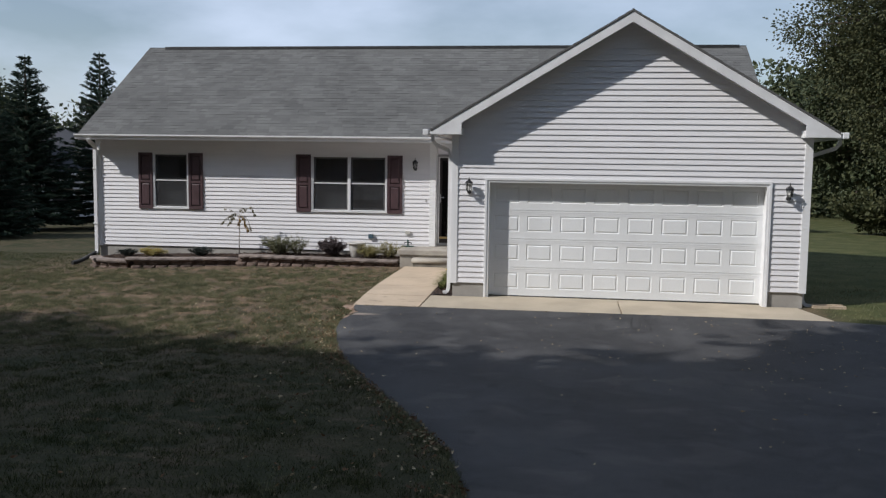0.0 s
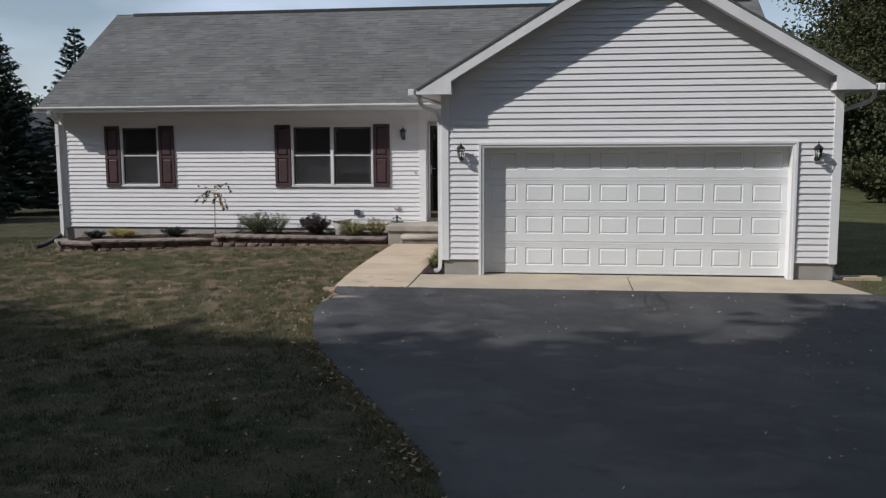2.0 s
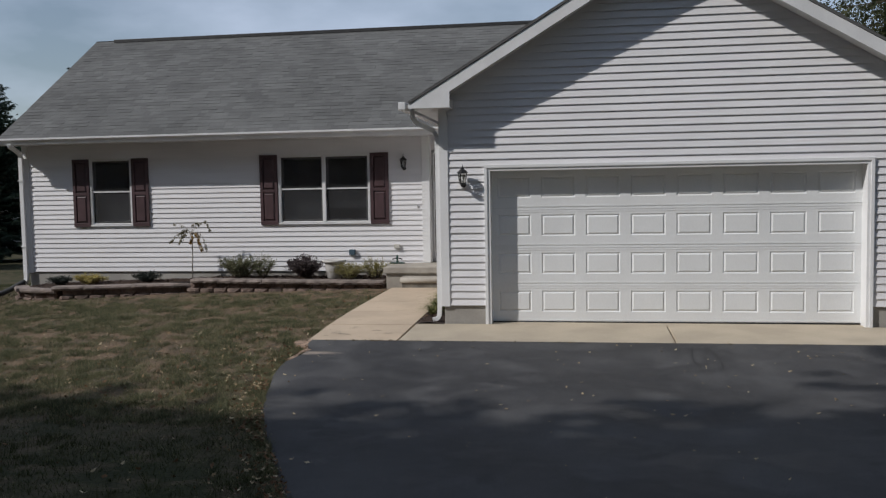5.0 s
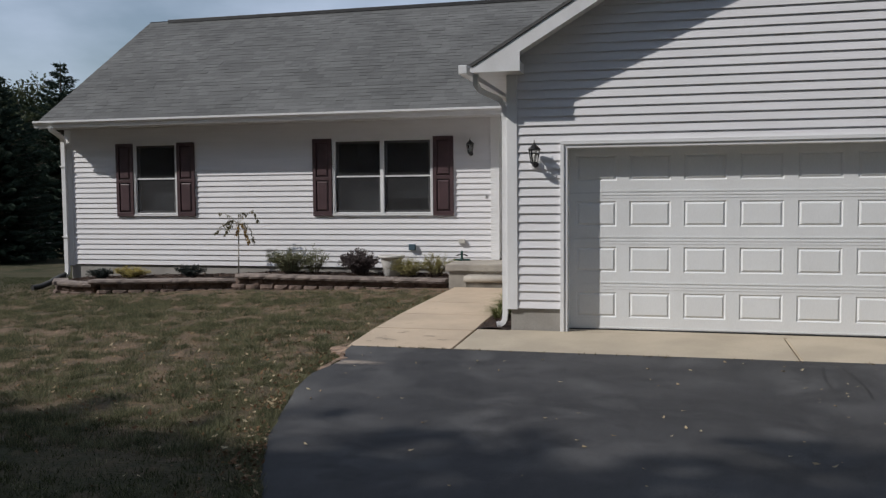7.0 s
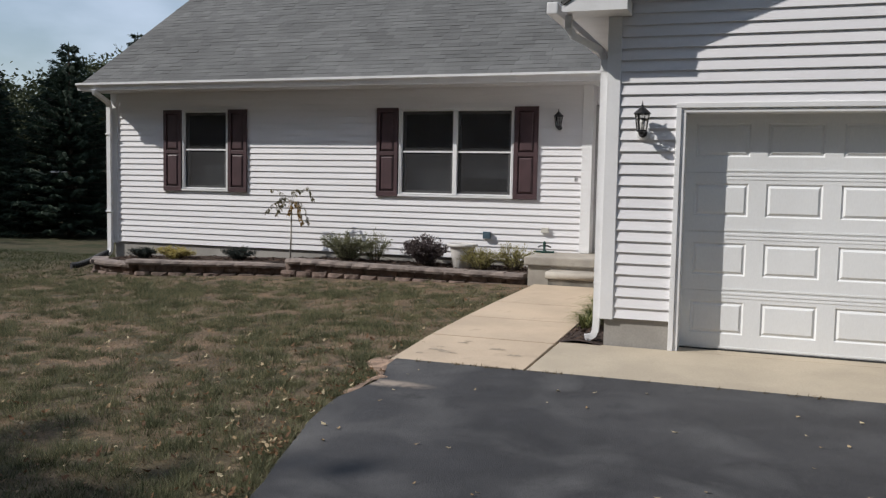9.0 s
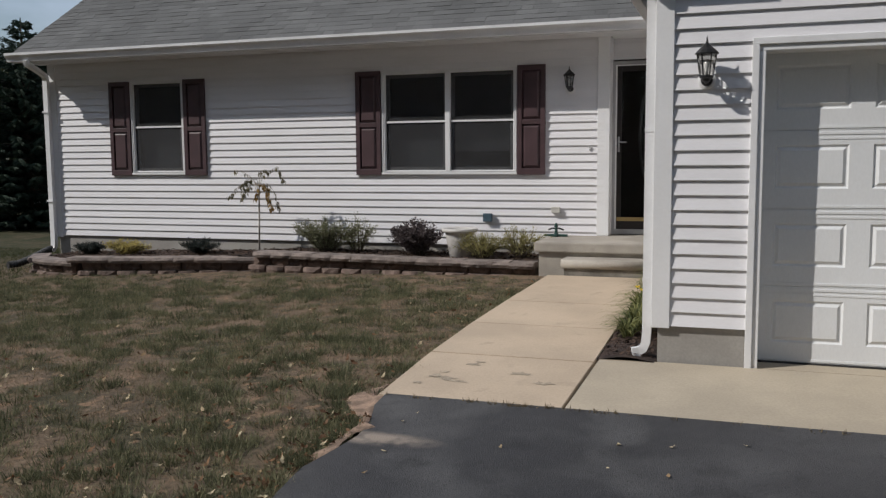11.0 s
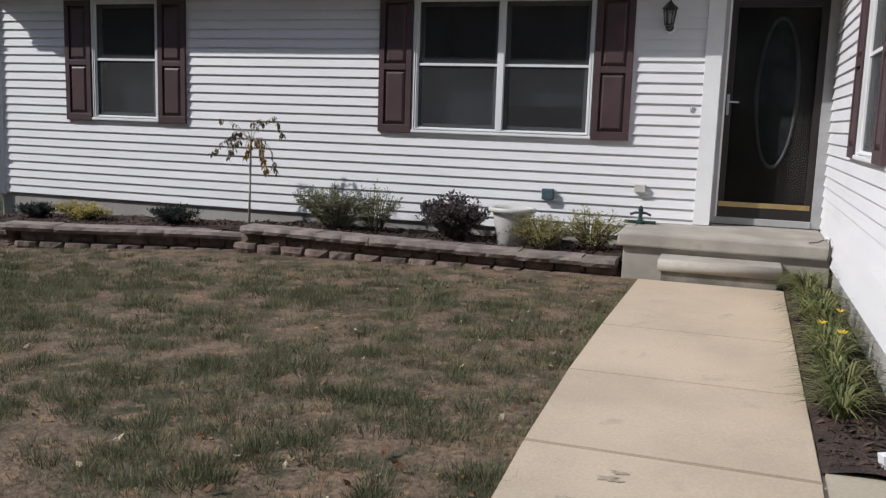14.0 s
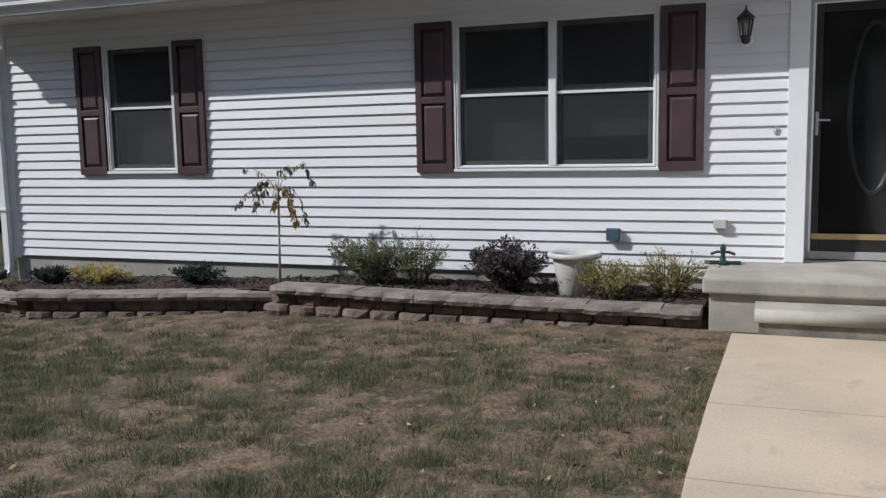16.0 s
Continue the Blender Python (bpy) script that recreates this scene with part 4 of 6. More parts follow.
loops = [[ring.verts.new((oc[0] + rx * math.cos(2 * math.pi * i / seg), DOOR_Y + 0.044 - o, oc[1] + rz * math.sin(2 * math.pi * i / seg))) for i in range(seg)]
         for rx, rz, o in ((0.205, 0.735, 0.0), (0.195, 0.725, 0.012), (0.175, 0.705, 0.012), (0.165, 0.695, 0.0))]
for a, b in zip(loops, loops[1:]):
    for i in range(seg):
        ring.faces.new((a[i], a[(i + 1) % seg], b[(i + 1) % seg], b[i]))
part("oval_moulding", ring, mat("dull_pewter", (0.12, 0.12, 0.125), 0.45, 0.2), door, "dull metal oval moulding", smooth=True)
ov = bmesh.new()
ov.faces.new([ov.verts.new((oc[0] + 0.166 * math.cos(2 * math.pi * i / seg), DOOR_Y + 0.040, oc[1] + 0.696 * math.sin(2 * math.pi * i / seg))) for i in range(seg)])
part("oval_glass", ov, mat("leaded_dark_glass", (0.03, 0.032, 0.035), 0.15, 0.4, 9, 40, 0.2, 0.2, 0.003), door, "dark leaded oval glass")

# ---- stoop and step ----
stoop = tagged(empty("stoop"), "grey concrete front stoop with overhanging top", "stoop", kind="structure")
part("base", boxes((-2.33, GX0 - 0.02, 4.10, DOOR_Y, -0.25, 0.305), bevel=0.006), STOOP, stoop)
part("top", boxes((-2.38, GX0 - 0.02, 4.05, MY - 0.001, 0.305, 0.425), (-1.655, GX0 - 0.02, MY - 0.001, DOOR_Y - 0.001, 0.305, 0.4245), bevel=0.018), STOOP, stoop)
step = tagged(empty("step"), "grey concrete step with a rounded nosing below the stoop", "step", kind="structure")
part("riser", boxes((-1.96, -1.03, 3.76, 4.10, 0.0, 0.19), bevel=0.005), mat("weathered_concrete", (0.25, 0.23, 0.195), 0.9, 0.45, 3, 60, 0.12, 0.3, 0.003, stain=0.5), step, "dark weathered riser")
nose = bmesh.new()
tube(nose, [(-1.99, 3.765, 0.205), (-1.00, 3.765, 0.205)], 0.052, 14)
part("nosing", nose, STOOP, step, smooth=True)
part("tread", boxes((-1.99, -1.00, 3.765, 4.10, 0.17, 0.256), bevel=0.006), STOOP, step)


# ---- wall lanterns ----
def lantern(m, label):
    t = tagged(empty("wall_lantern", m @ Matrix.Scale(0.80, 4)), label, "wall lantern", group="wall lanterns")
    bm = bmesh.new()
    lathe(bm, ((0.001, 0.0), (0.075, 0.0), (0.075, 0.012), (0.06, 0.02), (0.001, 0.02)), 20)
    part("mounting_disc", bm, TRIM, t, "white plastic mounting disc", m=pose(0, 0, 0, 90))
    bm = lathe(bmesh.new(), ((0.001, 0.0), (0.05, 0.0), (0.045, 0.02), (0.02, 0.03), (0.001, 0.03)), 16)
    part("backplate", bm, BLACKMETAL, t, m=pose(0, -0.021, 0, 90))
    bm = tube(bmesh.new(), [(0, -0.045, 0.0), (0, -0.09, -0.03), (0, -0.125, -0.035), (0, -0.14, 0.0)], [0.014, 0.012, 0.012, 0.014])
    part("arm", bm, BLACKMETAL, t, smooth=True)
    bm = lathe(bmesh.new(), ((0.008, -0.035), (0.03, -0.02), (0.038, 0.0), (0.056, 0.012), (0.058, 0.026), (0.04, 0.03)), 12, (0, -0.14))
    part("cup", bm, BLACKMETAL, t)
    for i in range(6):
        a = math.pi / 3 * i
        bm = tube(bmesh.new(), [(0.052 * math.cos(a), -0.14 + 0.052 * math.sin(a), 0.022), (0.078 * math.cos(a), -0.14 + 0.078 * math.sin(a), 0.205)], 0.0055, 5)
        part("cage_bar", bm, BLACKMETAL, t)
        b = a + math.pi / 3
        pn = mesh_of("pane", [(r * math.cos(q), -0.14 + r * math.sin(q), z) for q, r, z in ((a, 0.049, 0.026), (b, 0.049, 0.026), (b, 0.074, 0.203), (a, 0.074, 0.203))], [(0, 1, 2, 3)])
        piece("pane", pn, LAMPGLASS, t).visible_shadow = False
    bm = lathe(bmesh.new(), ((0.094, 0.200), (0.096, 0.208), (0.075, 0.232), (0.04, 0.262), (0.02, 0.285), (0.012, 0.29)), 12, (0, -0.14))
    part("roof", bm, BLACKMETAL, t)
    bm = lathe(bmesh.new(), ((0.008, 0.288), (0.013, 0.30), (0.007, 0.312), (0.006, 0.33), (0.001, 0.35)), 8, (0, -0.14))
    part("finial", bm, BLACKMETAL, t)
    bm = lathe(bmesh.new(), ((0.012, 0.03), (0.012, 0.07), (0.022, 0.10), (0.024, 0.13), (0.008, 0.155)), 10, (0, -0.14))
    part("bulb", bm, TRIM, t, "white bulb", smooth=True)
    return t


lt = lantern(pose(-0.285, -0.021, 1.935), "black six-sided wall lantern beside the garage door")
copy_thing(lt, pose(5.345, -0.021, 1.915))
tagged(copy_thing(lt, pose(-2.13, MY - 0.021, 2.31)), "black six-sided wall lantern beside the front door")

# ---- small fittings on the front wall ----
ob = part("outlet_box", boxes((-0.055, 0.055, -0.045, 0, -0.04, 0.04), bevel=0.006), mat("beige_plastic", (0.55, 0.53, 0.48), 0.5, 0.1), m=pose(-2.31, MY - 0.02, 0.755))
tagged(ob, "beige outdoor outlet cover on white siding", "outlet")
ob = part("hose_box", boxes((-0.06, 0.06, -0.06, 0, -0.055, 0.055), bevel=0.008), BLUEBOX, m=pose(-3.23, MY - 0.02, 0.645))
tagged(ob, "blue-grey utility box low on white siding", "utility box")
ob = tagged(empty("doorbell", pose(-1.875, MY - 0.02, 1.55)), "small grey doorbell button on white siding", "doorbell")
part("plate", boxes((-0.013, 0.013, -0.012, 0, -0.03, 0.03), bevel=0.003), mat("grey_plastic", (0.4, 0.4, 0.39), 0.5, 0.1), ob)
part("button", lathe(bmesh.new(), ((0.007, 0), (0.007, 0.003), (0.005, 0.005)), 12), TRIM, ob, m=pose(0, -0.0125, 0, 90))

# ---- sprinkler on the stoop ----
sk = tagged(empty("lawn_sprinkler", pose(-2.27, 4.86, 0.4255)), "dark green plastic lawn sprinkler on the stoop", "sprinkler")
part("base", boxes((-0.15, 0.15, -0.025, 0.025, 0, 0.03), (-0.03, 0.03, -0.09, 0.09, 0.001, 0.028), bevel=0.008), GREENPLASTIC, sk)
part("post", lathe(bmesh.new(), ((0.03, 0.03), (0.02, 0.06), (0.018, 0.12), (0.026, 0.13), (0.02, 0.16), (0.006, 0.175)), 10), GREENPLASTIC, sk)
part("spray_arm", tube(bmesh.new(), [(-0.10, 0, 0.085), (-0.05, 0, 0.105), (0.05, 0, 0.105), (0.10, 0, 0.085)], 0.012), BLACKPIPE, sk)

# ---- cable end over the stoop corner ----
ob = tagged(empty("loose_cable", pose(-0.66, 4.075, 0.43)), "short brown and white cable looped over the stoop corner", "cable")
part("cord", tube(bmesh.new(), [(-0.13, 0.05, 0.008), (-0.06, 0.03, 0.02), (-0.01, 0.0, 0.055), (0.02, -0.02, 0.05), (0.028, -0.035, 0.0), (0.026, -0.036, -0.07), (0.02, -0.034, -0.13)], 0.007, 6), BARK, ob, smooth=True)
part("plug", tube(bmesh.new(), [(-0.012, -0.004, 0.045), (0.006, -0.012, 0.068), (0.026, -0.026, 0.052)], 0.014, 8), TRIM, ob, "white plastic plug", smooth=True)

# ---- planting bed behind a block wall ----
RUNS = (([(-2.39, 4.10), (-3.6, 4.10), (-4.9, 4.12), (-6.42, 4.22)], 0.190, -0.16, ((-2.39, 0.0), (-6.4, 0.0))),
        ([(-6.36, 4.36), (-7.2, 4.14), (-8.1, 3.86), (-8.92, 3.66)], 0.090, -0.30, ()),
        ([(-8.94, 3.74), (-9.4, 3.80), (-9.88, 3.98), (-10.12, 4.30)], 0.030, -0.36, ()))


def along(pts, step):
    """Places and headings at even steps along a line."""
    pts = [Vector(p) for p in pts]
    out, rest = [], step / 2
    for a, b in zip(pts, pts[1:]):
        L = (b - a).length
        d = rest
        while d < L:
            out.append((a.lerp(b, d / L), math.degrees(math.atan2((a - b).y, (a - b).x))))
            d += step
        rest = d - L
    return out


def rough_block(w, d, h, seed, rough=0.010, split=0.02):
    """A split-face block: hewn front, uneven arrises."""
    rng = random.Random(seed)
    bm = bmesh.new()
    nx = 4
    cols = []
    for i in range(nx + 1):
        x = -w / 2 + w * i / nx
        edge = split if i in (0, nx) else 0
        cols.append([(x, -d / 2 + edge + rng.uniform(-rough, rough) + 0.008, 0.002), (x, -d / 2 + edge + rng.uniform(-rough, rough) - 0.008, h * 0.5),
                     (x, -d / 2 + edge + rng.uniform(-rough, rough) + 0.006, h - 0.004), (x, -d / 2 + edge + 0.03, h + rng.uniform(-0.003, 0.002)), (x, d / 2, h), (x, d / 2, 0.0)])
    vs = [[bm.verts.new(c) for c in col] for col in cols]
    for a, b in zip(vs, vs[1:]):
        for j in range(5):
            bm.faces.new((a[j], b[j], b[j + 1], a[j + 1]))
        bm.faces.new((a[5], b[5], b[0], a[0]))
    bm.faces.new(vs[0])
    bm.faces.new(vs[-1][::-1])
    bmesh.ops.recalc_face_normals(bm, faces=bm.faces)
    me = bpy.data.meshes.new("block")
    bm.to_mesh(me)
    bm.free()
    return me


def cap_drop(x):
    return lerp_rows(((-6.3, 0.0), (-2.4, -0.03)), x)


wall = tagged(empty("retaining_wall"), "low brown split-face block wall with pale cap blocks", "retaining wall")
caps = [rough_block(0.302, 0.27, 0.078, k, 0.008, 0.006) for k in range(6)]
blocks = [rough_block(0.272, 0.22, 0.103, 20 + k, 0.010, 0.022) for k in range(8)]
lows = [rough_block(0.250, 0.22, 0.10, 40 + k, 0.012, 0.030) for k in range(8)]
rng = random.Random(5)
for pts, top, base, _ in RUNS:
    for k, (p, h) in enumerate(along(pts, 0.302)):
        piece("cap_block", caps[rng.randrange(6)], CAP, wall, m=pose(p.x, p.y + 0.10, top + cap_drop(p.x) - 0.075 + rng.uniform(-0.003, 0.003), 0, 0, h + rng.uniform(-1.2, 1.2)))
    z, c = top - 0.180, 0
    while z > base - 0.02:
        for k, (p, h) in enumerate(along(pts, 0.284 if c % 2 == 0 else 0.288)):
            piece("block", (blocks if c % 2 == 0 else lows)[rng.randrange(8)], BLOCK, wall, m=pose(p.x, p.y + (0.15, 0.075, 0.045, 0.03)[min(c, 3)], z + rng.uniform(-0.003, 0.003), 0, 0, h + rng.uniform(-2, 2)))
        z -= 0.104
        c += 1


def bed_z(x, y):
    t = lerp_rows(((-10.2, 0.0), (-8.9, 0.06), (-6.6, 0.12), (-6.0, 0.165), (-2.3, 0.175)), x)
    return t - 0.02 + 0.015 * min(max((y - 4.2) / 0.8, 0), 1) + 0.018 * noise.noise((x * 5, y * 5, 0)) + 0.012 * noise.noise((x * 17, y * 17, 4))


front = [(q[0], q[1]) for r in RUNS for q in r[0]]
fx = sorted(front)
bx = list(np.arange(-10.12, -2.34, 0.06))
bv, bf, rows = [], [], 22
for x in bx:
    y0 = float(np.interp(x, [q[0] for q in fx], [q[1] for q in fx])) + 0.20
    for j in range(rows + 1):
        y = y0 + (MY + 0.02 - y0) * j / rows
        bv.append((x, y, bed_z(x, y)))
for i in range(len(bx) - 1):
    for j in range(rows):
        q = i * (rows + 1) + j
        bf.append((q, q + rows + 1, q + rows + 2, q + 1))
tagged(piece("planting_bed", mesh_of("planting_bed", bv, bf, True), MULCH), "dark bark mulch planting bed along the wall", "planting bed", kind="structure")


def scatter(name, places, shape, material, label, category, seed, size, tilt=35):
    """Many small flat pieces in one mesh. shape: outline in x, y with a height; places: (x, y, z)."""
    rng = random.Random(seed)
    v, f = [], []
    n = len(shape)
    for x, y, z in places:
        m = pose(x, y, z, rng.uniform(-tilt, tilt), rng.uniform(-tilt, tilt), rng.uniform(0, 360)) @ Matrix.Scale(rng.uniform(*size), 4)
        k = len(v)
        v += [m @ Vector(s) for s in shape]
        f.append(tuple(range(k, k + n)))
    return tagged(piece(name, mesh_of(name, v, f), material), label, category, kind="stuff")


rng = random.Random(9)
spots = []
for _ in range(5200):
    x = rng.uniform(-10.0, -2.42)
    y0 = float(np.interp(x, [q[0] for q in fx], [q[1] for q in fx])) + 0.26
    y = rng.uniform(y0, MY - 0.01)
    spots.append((x, y, bed_z(x, y) + rng.uniform(0.0, 0.014)))
CHIP = ((-0.5, -0.14, 0), (0.4, -0.16, 0.03), (0.55, 0.05, 0), (0.1, 0.17, 0.04), (-0.5, 0.12, 0))
scatter("bark_chips", spots, CHIP, MULCHBIT, "loose dark bark chips over the planting bed", "mulch", 3, (0.02, 0.065))

# strip of mulch between walk and garage
sv, sf = [], []
for i, y in enumerate(np.arange(-0.07, 4.12, 0.08)):
    x0, x1 = lerp_rows(WALK_R, y) + 0.0, GX0 + 0.01
    for j in range(7):
        x = x0 + (x1 - x0) * j / 6
        sv.append((x, y, lerp_rows(WALK_Z, y) - 0.012 + 0.03 * math.sin(math.pi * j / 6) + 0.012 * noise.noise((x * 14, y * 14, 2))))
for i in range(len(sv) // 7 - 1):
    for j in range(6):
        q = i * 7 + j
        sf.append((q, q + 1, q + 8, q + 7))
tagged(piece("lily_bed", mesh_of("lily_bed", sv, sf, True), MULCH), "dark mulch strip between walk and garage", "planting bed", kind="structure")
spots = []
for _ in range(1100):
    y = rng.uniform(0.0, 4.0)
    a = lerp_rows(WALK_R, y)
    x = rng.uniform(a + 0.02, GX0 - 0.02)
    spots.append((x, y, lerp_rows(WALK_Z, y) - 0.004 + 0.025 * math.sin(math.pi * (x - a) / (GX0 - a)) + rng.uniform(0, 0.01)))
scatter("bark_chips", spots, CHIP, MULCHBIT, "loose dark bark chips beside the walk", "mulch", 4, (0.02, 0.06))


# ---- plants ----
CURL = ((0, -0.5, 0.16), (0.24, -0.16, 0.0), (0.13, 0.02, 0.05), (0.22, 0.22, 0.10), (0, 0.5, 0.22), (-0.13, 0.26, 0.0), (-0.25, 0.05, 0.12))


def add_leaf(v, f, p, d, size, wide, rng):
    """One folded leaf at p that points along d: two triangles on a midrib."""
    d = d.normalized()
    side = d.cross(Vector((rng.uniform(-1, 1), rng.uniform(-1, 1), rng.uniform(-0.3, 1)))).normalized()
    up = side.cross(d)
    k = len(v)
    v += [p, p + d * size * 0.5 + side * size * wide + up * size * 0.08, p + d * size, p + d * size * 0.5 - side * size * wide + up * size * 0.08]
    f += [(k, k + 1, k + 2), (k, k + 2, k + 3)]


def shrub(name, x, y, z, rx, ry, h, stems, leaves, leaf, wide, material, label, seed, spread=1.0, bare=0.15, stem_mat=None):
    """Stems that fan out from the base, with leaves along them."""
    rng = random.Random(seed)
    t = tagged(empty(name, pose(x, y, z)), label, "shrub")
    bm = bmesh.new()
    v, f = [], []
    for _ in range(stems):
        a = rng.uniform(0, 2 * math.pi)
        r = math.sqrt(rng.random()) * spread
        tip = Vector((rx * r * math.cos(a), ry * r * math.sin(a), h * rng.uniform(0.55, 1.0) * (1 - 0.35 * r * r)))
        root = Vector((0.12 * rx * math.cos(a), 0.12 * ry * math.sin(a), 0.0))
        mid = root.lerp(tip, 0.5) + Vector((rng.uniform(-0.05, 0.05) * rx, rng.uniform(-0.05, 0.05) * ry, 0.1 * h))
        tube(bm, [root, mid, tip], [0.006, 0.004, 0.0015], 4)
        for _ in range(leaves):
            q = rng.uniform(bare, 1.02)
            p = root.lerp(mid, q * 2) if q < 0.5 else mid.lerp(tip, q * 2 - 1)
            off = Vector((rng.gauss(0, 1), rng.gauss(0, 1), rng.gauss(0.25, 0.7)))
            add_leaf(v, f, p + off * leaf * 0.35, off + (tip - root).normalized() * 0.6, leaf * rng.uniform(0.6, 1.3), wide, rng)
    tagged(part("stem", bm, stem_mat or BARK, t), kind="stuff")
    tagged(piece("foliage", mesh_of("foliage", v, f), material, t), kind="stuff")
    return t


shrub("feathery_shrub", -5.45, 4.66, bed_z(-5.45, 4.66), 0.52, 0.30, 0.52, 80, 90, 0.034, 0.15, SHRUBLEAF, "loose feathery grey-green shrub in the mulch bed", 11)
shrub("feathery_shrub", -5.00, 4.74, bed_z(-5.0, 4.74), 0.38, 0.24, 0.55, 30, 60, 0.034, 0.15, SHRUBLEAF, "thin pale grey-green shrub in the mulch bed", 12)
shrub("purple_shrub", -4.10, 4.66, bed_z(-4.1, 4.66), 0.42, 0.30, 0.46, 80, 80, 0.042, 0.26, PURPLELEAF, "dark purple-leaved shrub in the mulch bed", 13)
shrub("golden_shrub", -3.14, 4.44, bed_z(-3.14, 4.44), 0.36, 0.20, 0.36, 60, 60, 0.034, 0.14, YELLOWLEAF, "sparse yellow-green shrub before the flower pot", 14)
shrub("golden_shrub", -2.68, 4.62, bed_z(-2.68, 4.62), 0.40, 0.24, 0.42, 46, 56, 0.034, 0.14, YELLOWLEAF, "sparse yellow-green shrub beside the stoop", 15)
shrub("golden_groundcover", -8.72, 4.62, bed_z(-8.72, 4.62), 0.40, 0.22, 0.22, 70, 44, 0.035, 0.2, GOLDLEAF, "low bright yellow evergreen shrub in the bed", 16, bare=0.05)
shrub("dark_evergreen", -9.38, 4.62, bed_z(-9.38, 4.62), 0.30, 0.22, 0.20, 60, 70, 0.03, 0.2, DARKLEAF, "low dark green evergreen shrub in the bed", 17, bare=0.05)
shrub("dark_evergreen", -7.48, 4.66, bed_z(-7.48, 4.66), 0.34, 0.22, 0.22, 60, 70, 0.03, 0.2, DARKLEAF, "low dark green evergreen shrub in the bed", 18, bare=0.05)


def pot():
    t = tagged(empty("flower_pot", pose(-3.50, 4.64, bed_z(-3.5, 4.64) - 0.02)), "empty off-white plastic flower pot in the mulch", "flower pot")
    bm = lathe(bmesh.new(), ((0.12, 0.0), (0.135, 0.01), (0.195, 0.36), (0.192, 0.375), (0.18, 0.375), (0.172, 0.34), (0.12, 0.03)), 28)
    part("body", bm, POTMAT, t, smooth=True)
    bm = lathe(bmesh.new(), ((0.190, 0.345), (0.232, 0.350), (0.238, 0.365), (0.238, 0.385), (0.226, 0.397), (0.205, 0.392), (0.186, 0.376)), 28, cap=False)
    part("rim", bm, POTMAT, t, smooth=True)
    bm = lathe(bmesh.new(), ((0.02, 0.29), (0.163, 0.29), (0.165, 0.30), (0.02, 0.305)), 20)
    part("potting_soil", bm, MULCH, t)
    return t


pot()


def sapling():
    rng = random.Random(21)
    t = tagged(empty("weeping_sapling", pose(-6.47, 4.62, bed_z(-6.47, 4.62) - 0.02)), "thin staked weeping sapling with withered leaves", "young tree")
    part("trunk", tube(bmesh.new(), [(0, 0, 0), (0.01, 0, 0.4), (0.02, 0.0, 0.8), (0.03, 0, 1.06)], [0.015, 0.013, 0.012, 0.009], 7), PALEBARK, t, smooth=True)
    limbs = (((-0.08, -0.03, 1.05), (-0.24, -0.06, 0.98), (-0.42, -0.08, 0.82), 46, 0), ((-0.10, 0.02, 1.00), (-0.20, 0.05, 0.93), (-0.28, 0.04, 0.78), 34, 0),
             ((0.02, -0.05, 1.06), (-0.12, -0.10, 1.06), (-0.17, -0.12, 0.84), 30, 0), ((0.09, -0.05, 1.00), (0.19, -0.08, 0.90), (0.26, -0.08, 0.66), 54, 1),
             ((0.08, 0.03, 1.00), (0.14, 0.02, 0.94), (0.17, 0.0, 0.76), 50, 1), ((0.12, 0.05, 1.00), (0.22, 0.08, 0.88), (0.28, 0.08, 0.62), 26, 0),
             ((0.10, 0.0, 1.12), (0.32, 0.0, 1.24), (0.43, -0.02, 1.04), 40, 0), ((0.03, -0.06, 1.02), (0.06, -0.1, 0.94), (0.05, -0.11, 0.80), 34, 1),
             ((0.03, 0.0, 1.12), (0.06, 0.0, 1.18), (0.16, 0.0, 1.20), 12, 0), ((-0.14, 0.0, 1.12), (-0.26, 0.0, 1.18), (-0.38, 0.0, 1.19), 9, 0))
    leaves = {0: ([], []), 1: ([], [])}
    for a, b, c, n, tone in limbs:
        pts = [Vector((0.03, 0, 0.96)), Vector(a), Vector(b), Vector(c)]
        part("branch", tube(bmesh.new(), pts, [0.007, 0.005, 0.0035, 0.0015], 5), PALEBARK, t)
        v, f = leaves[tone]
        for _ in range(n):
            q = 3.0 - 2.1 * rng.random() ** 1.5
            i = min(int(q), 2)
            p = pts[i].lerp(pts[i + 1], q - i) + Vector((rng.gauss(0, 0.012), rng.gauss(0, 0.012), 0))
            add_leaf(v, f, p, Vector((rng.uniform(-0.55, 0.55), rng.uniform(-0.55, 0.55), -1)), rng.uniform(0.04, 0.09), 0.2, rng)
    tagged(piece("foliage", mesh_of("foliage", *leaves[0]), SAPLEAF, t), kind="stuff")
    tagged(piece("withered_foliage", mesh_of("withered_foliage", *leaves[1]), SAPGOLD, t), kind="stuff")


sapling()


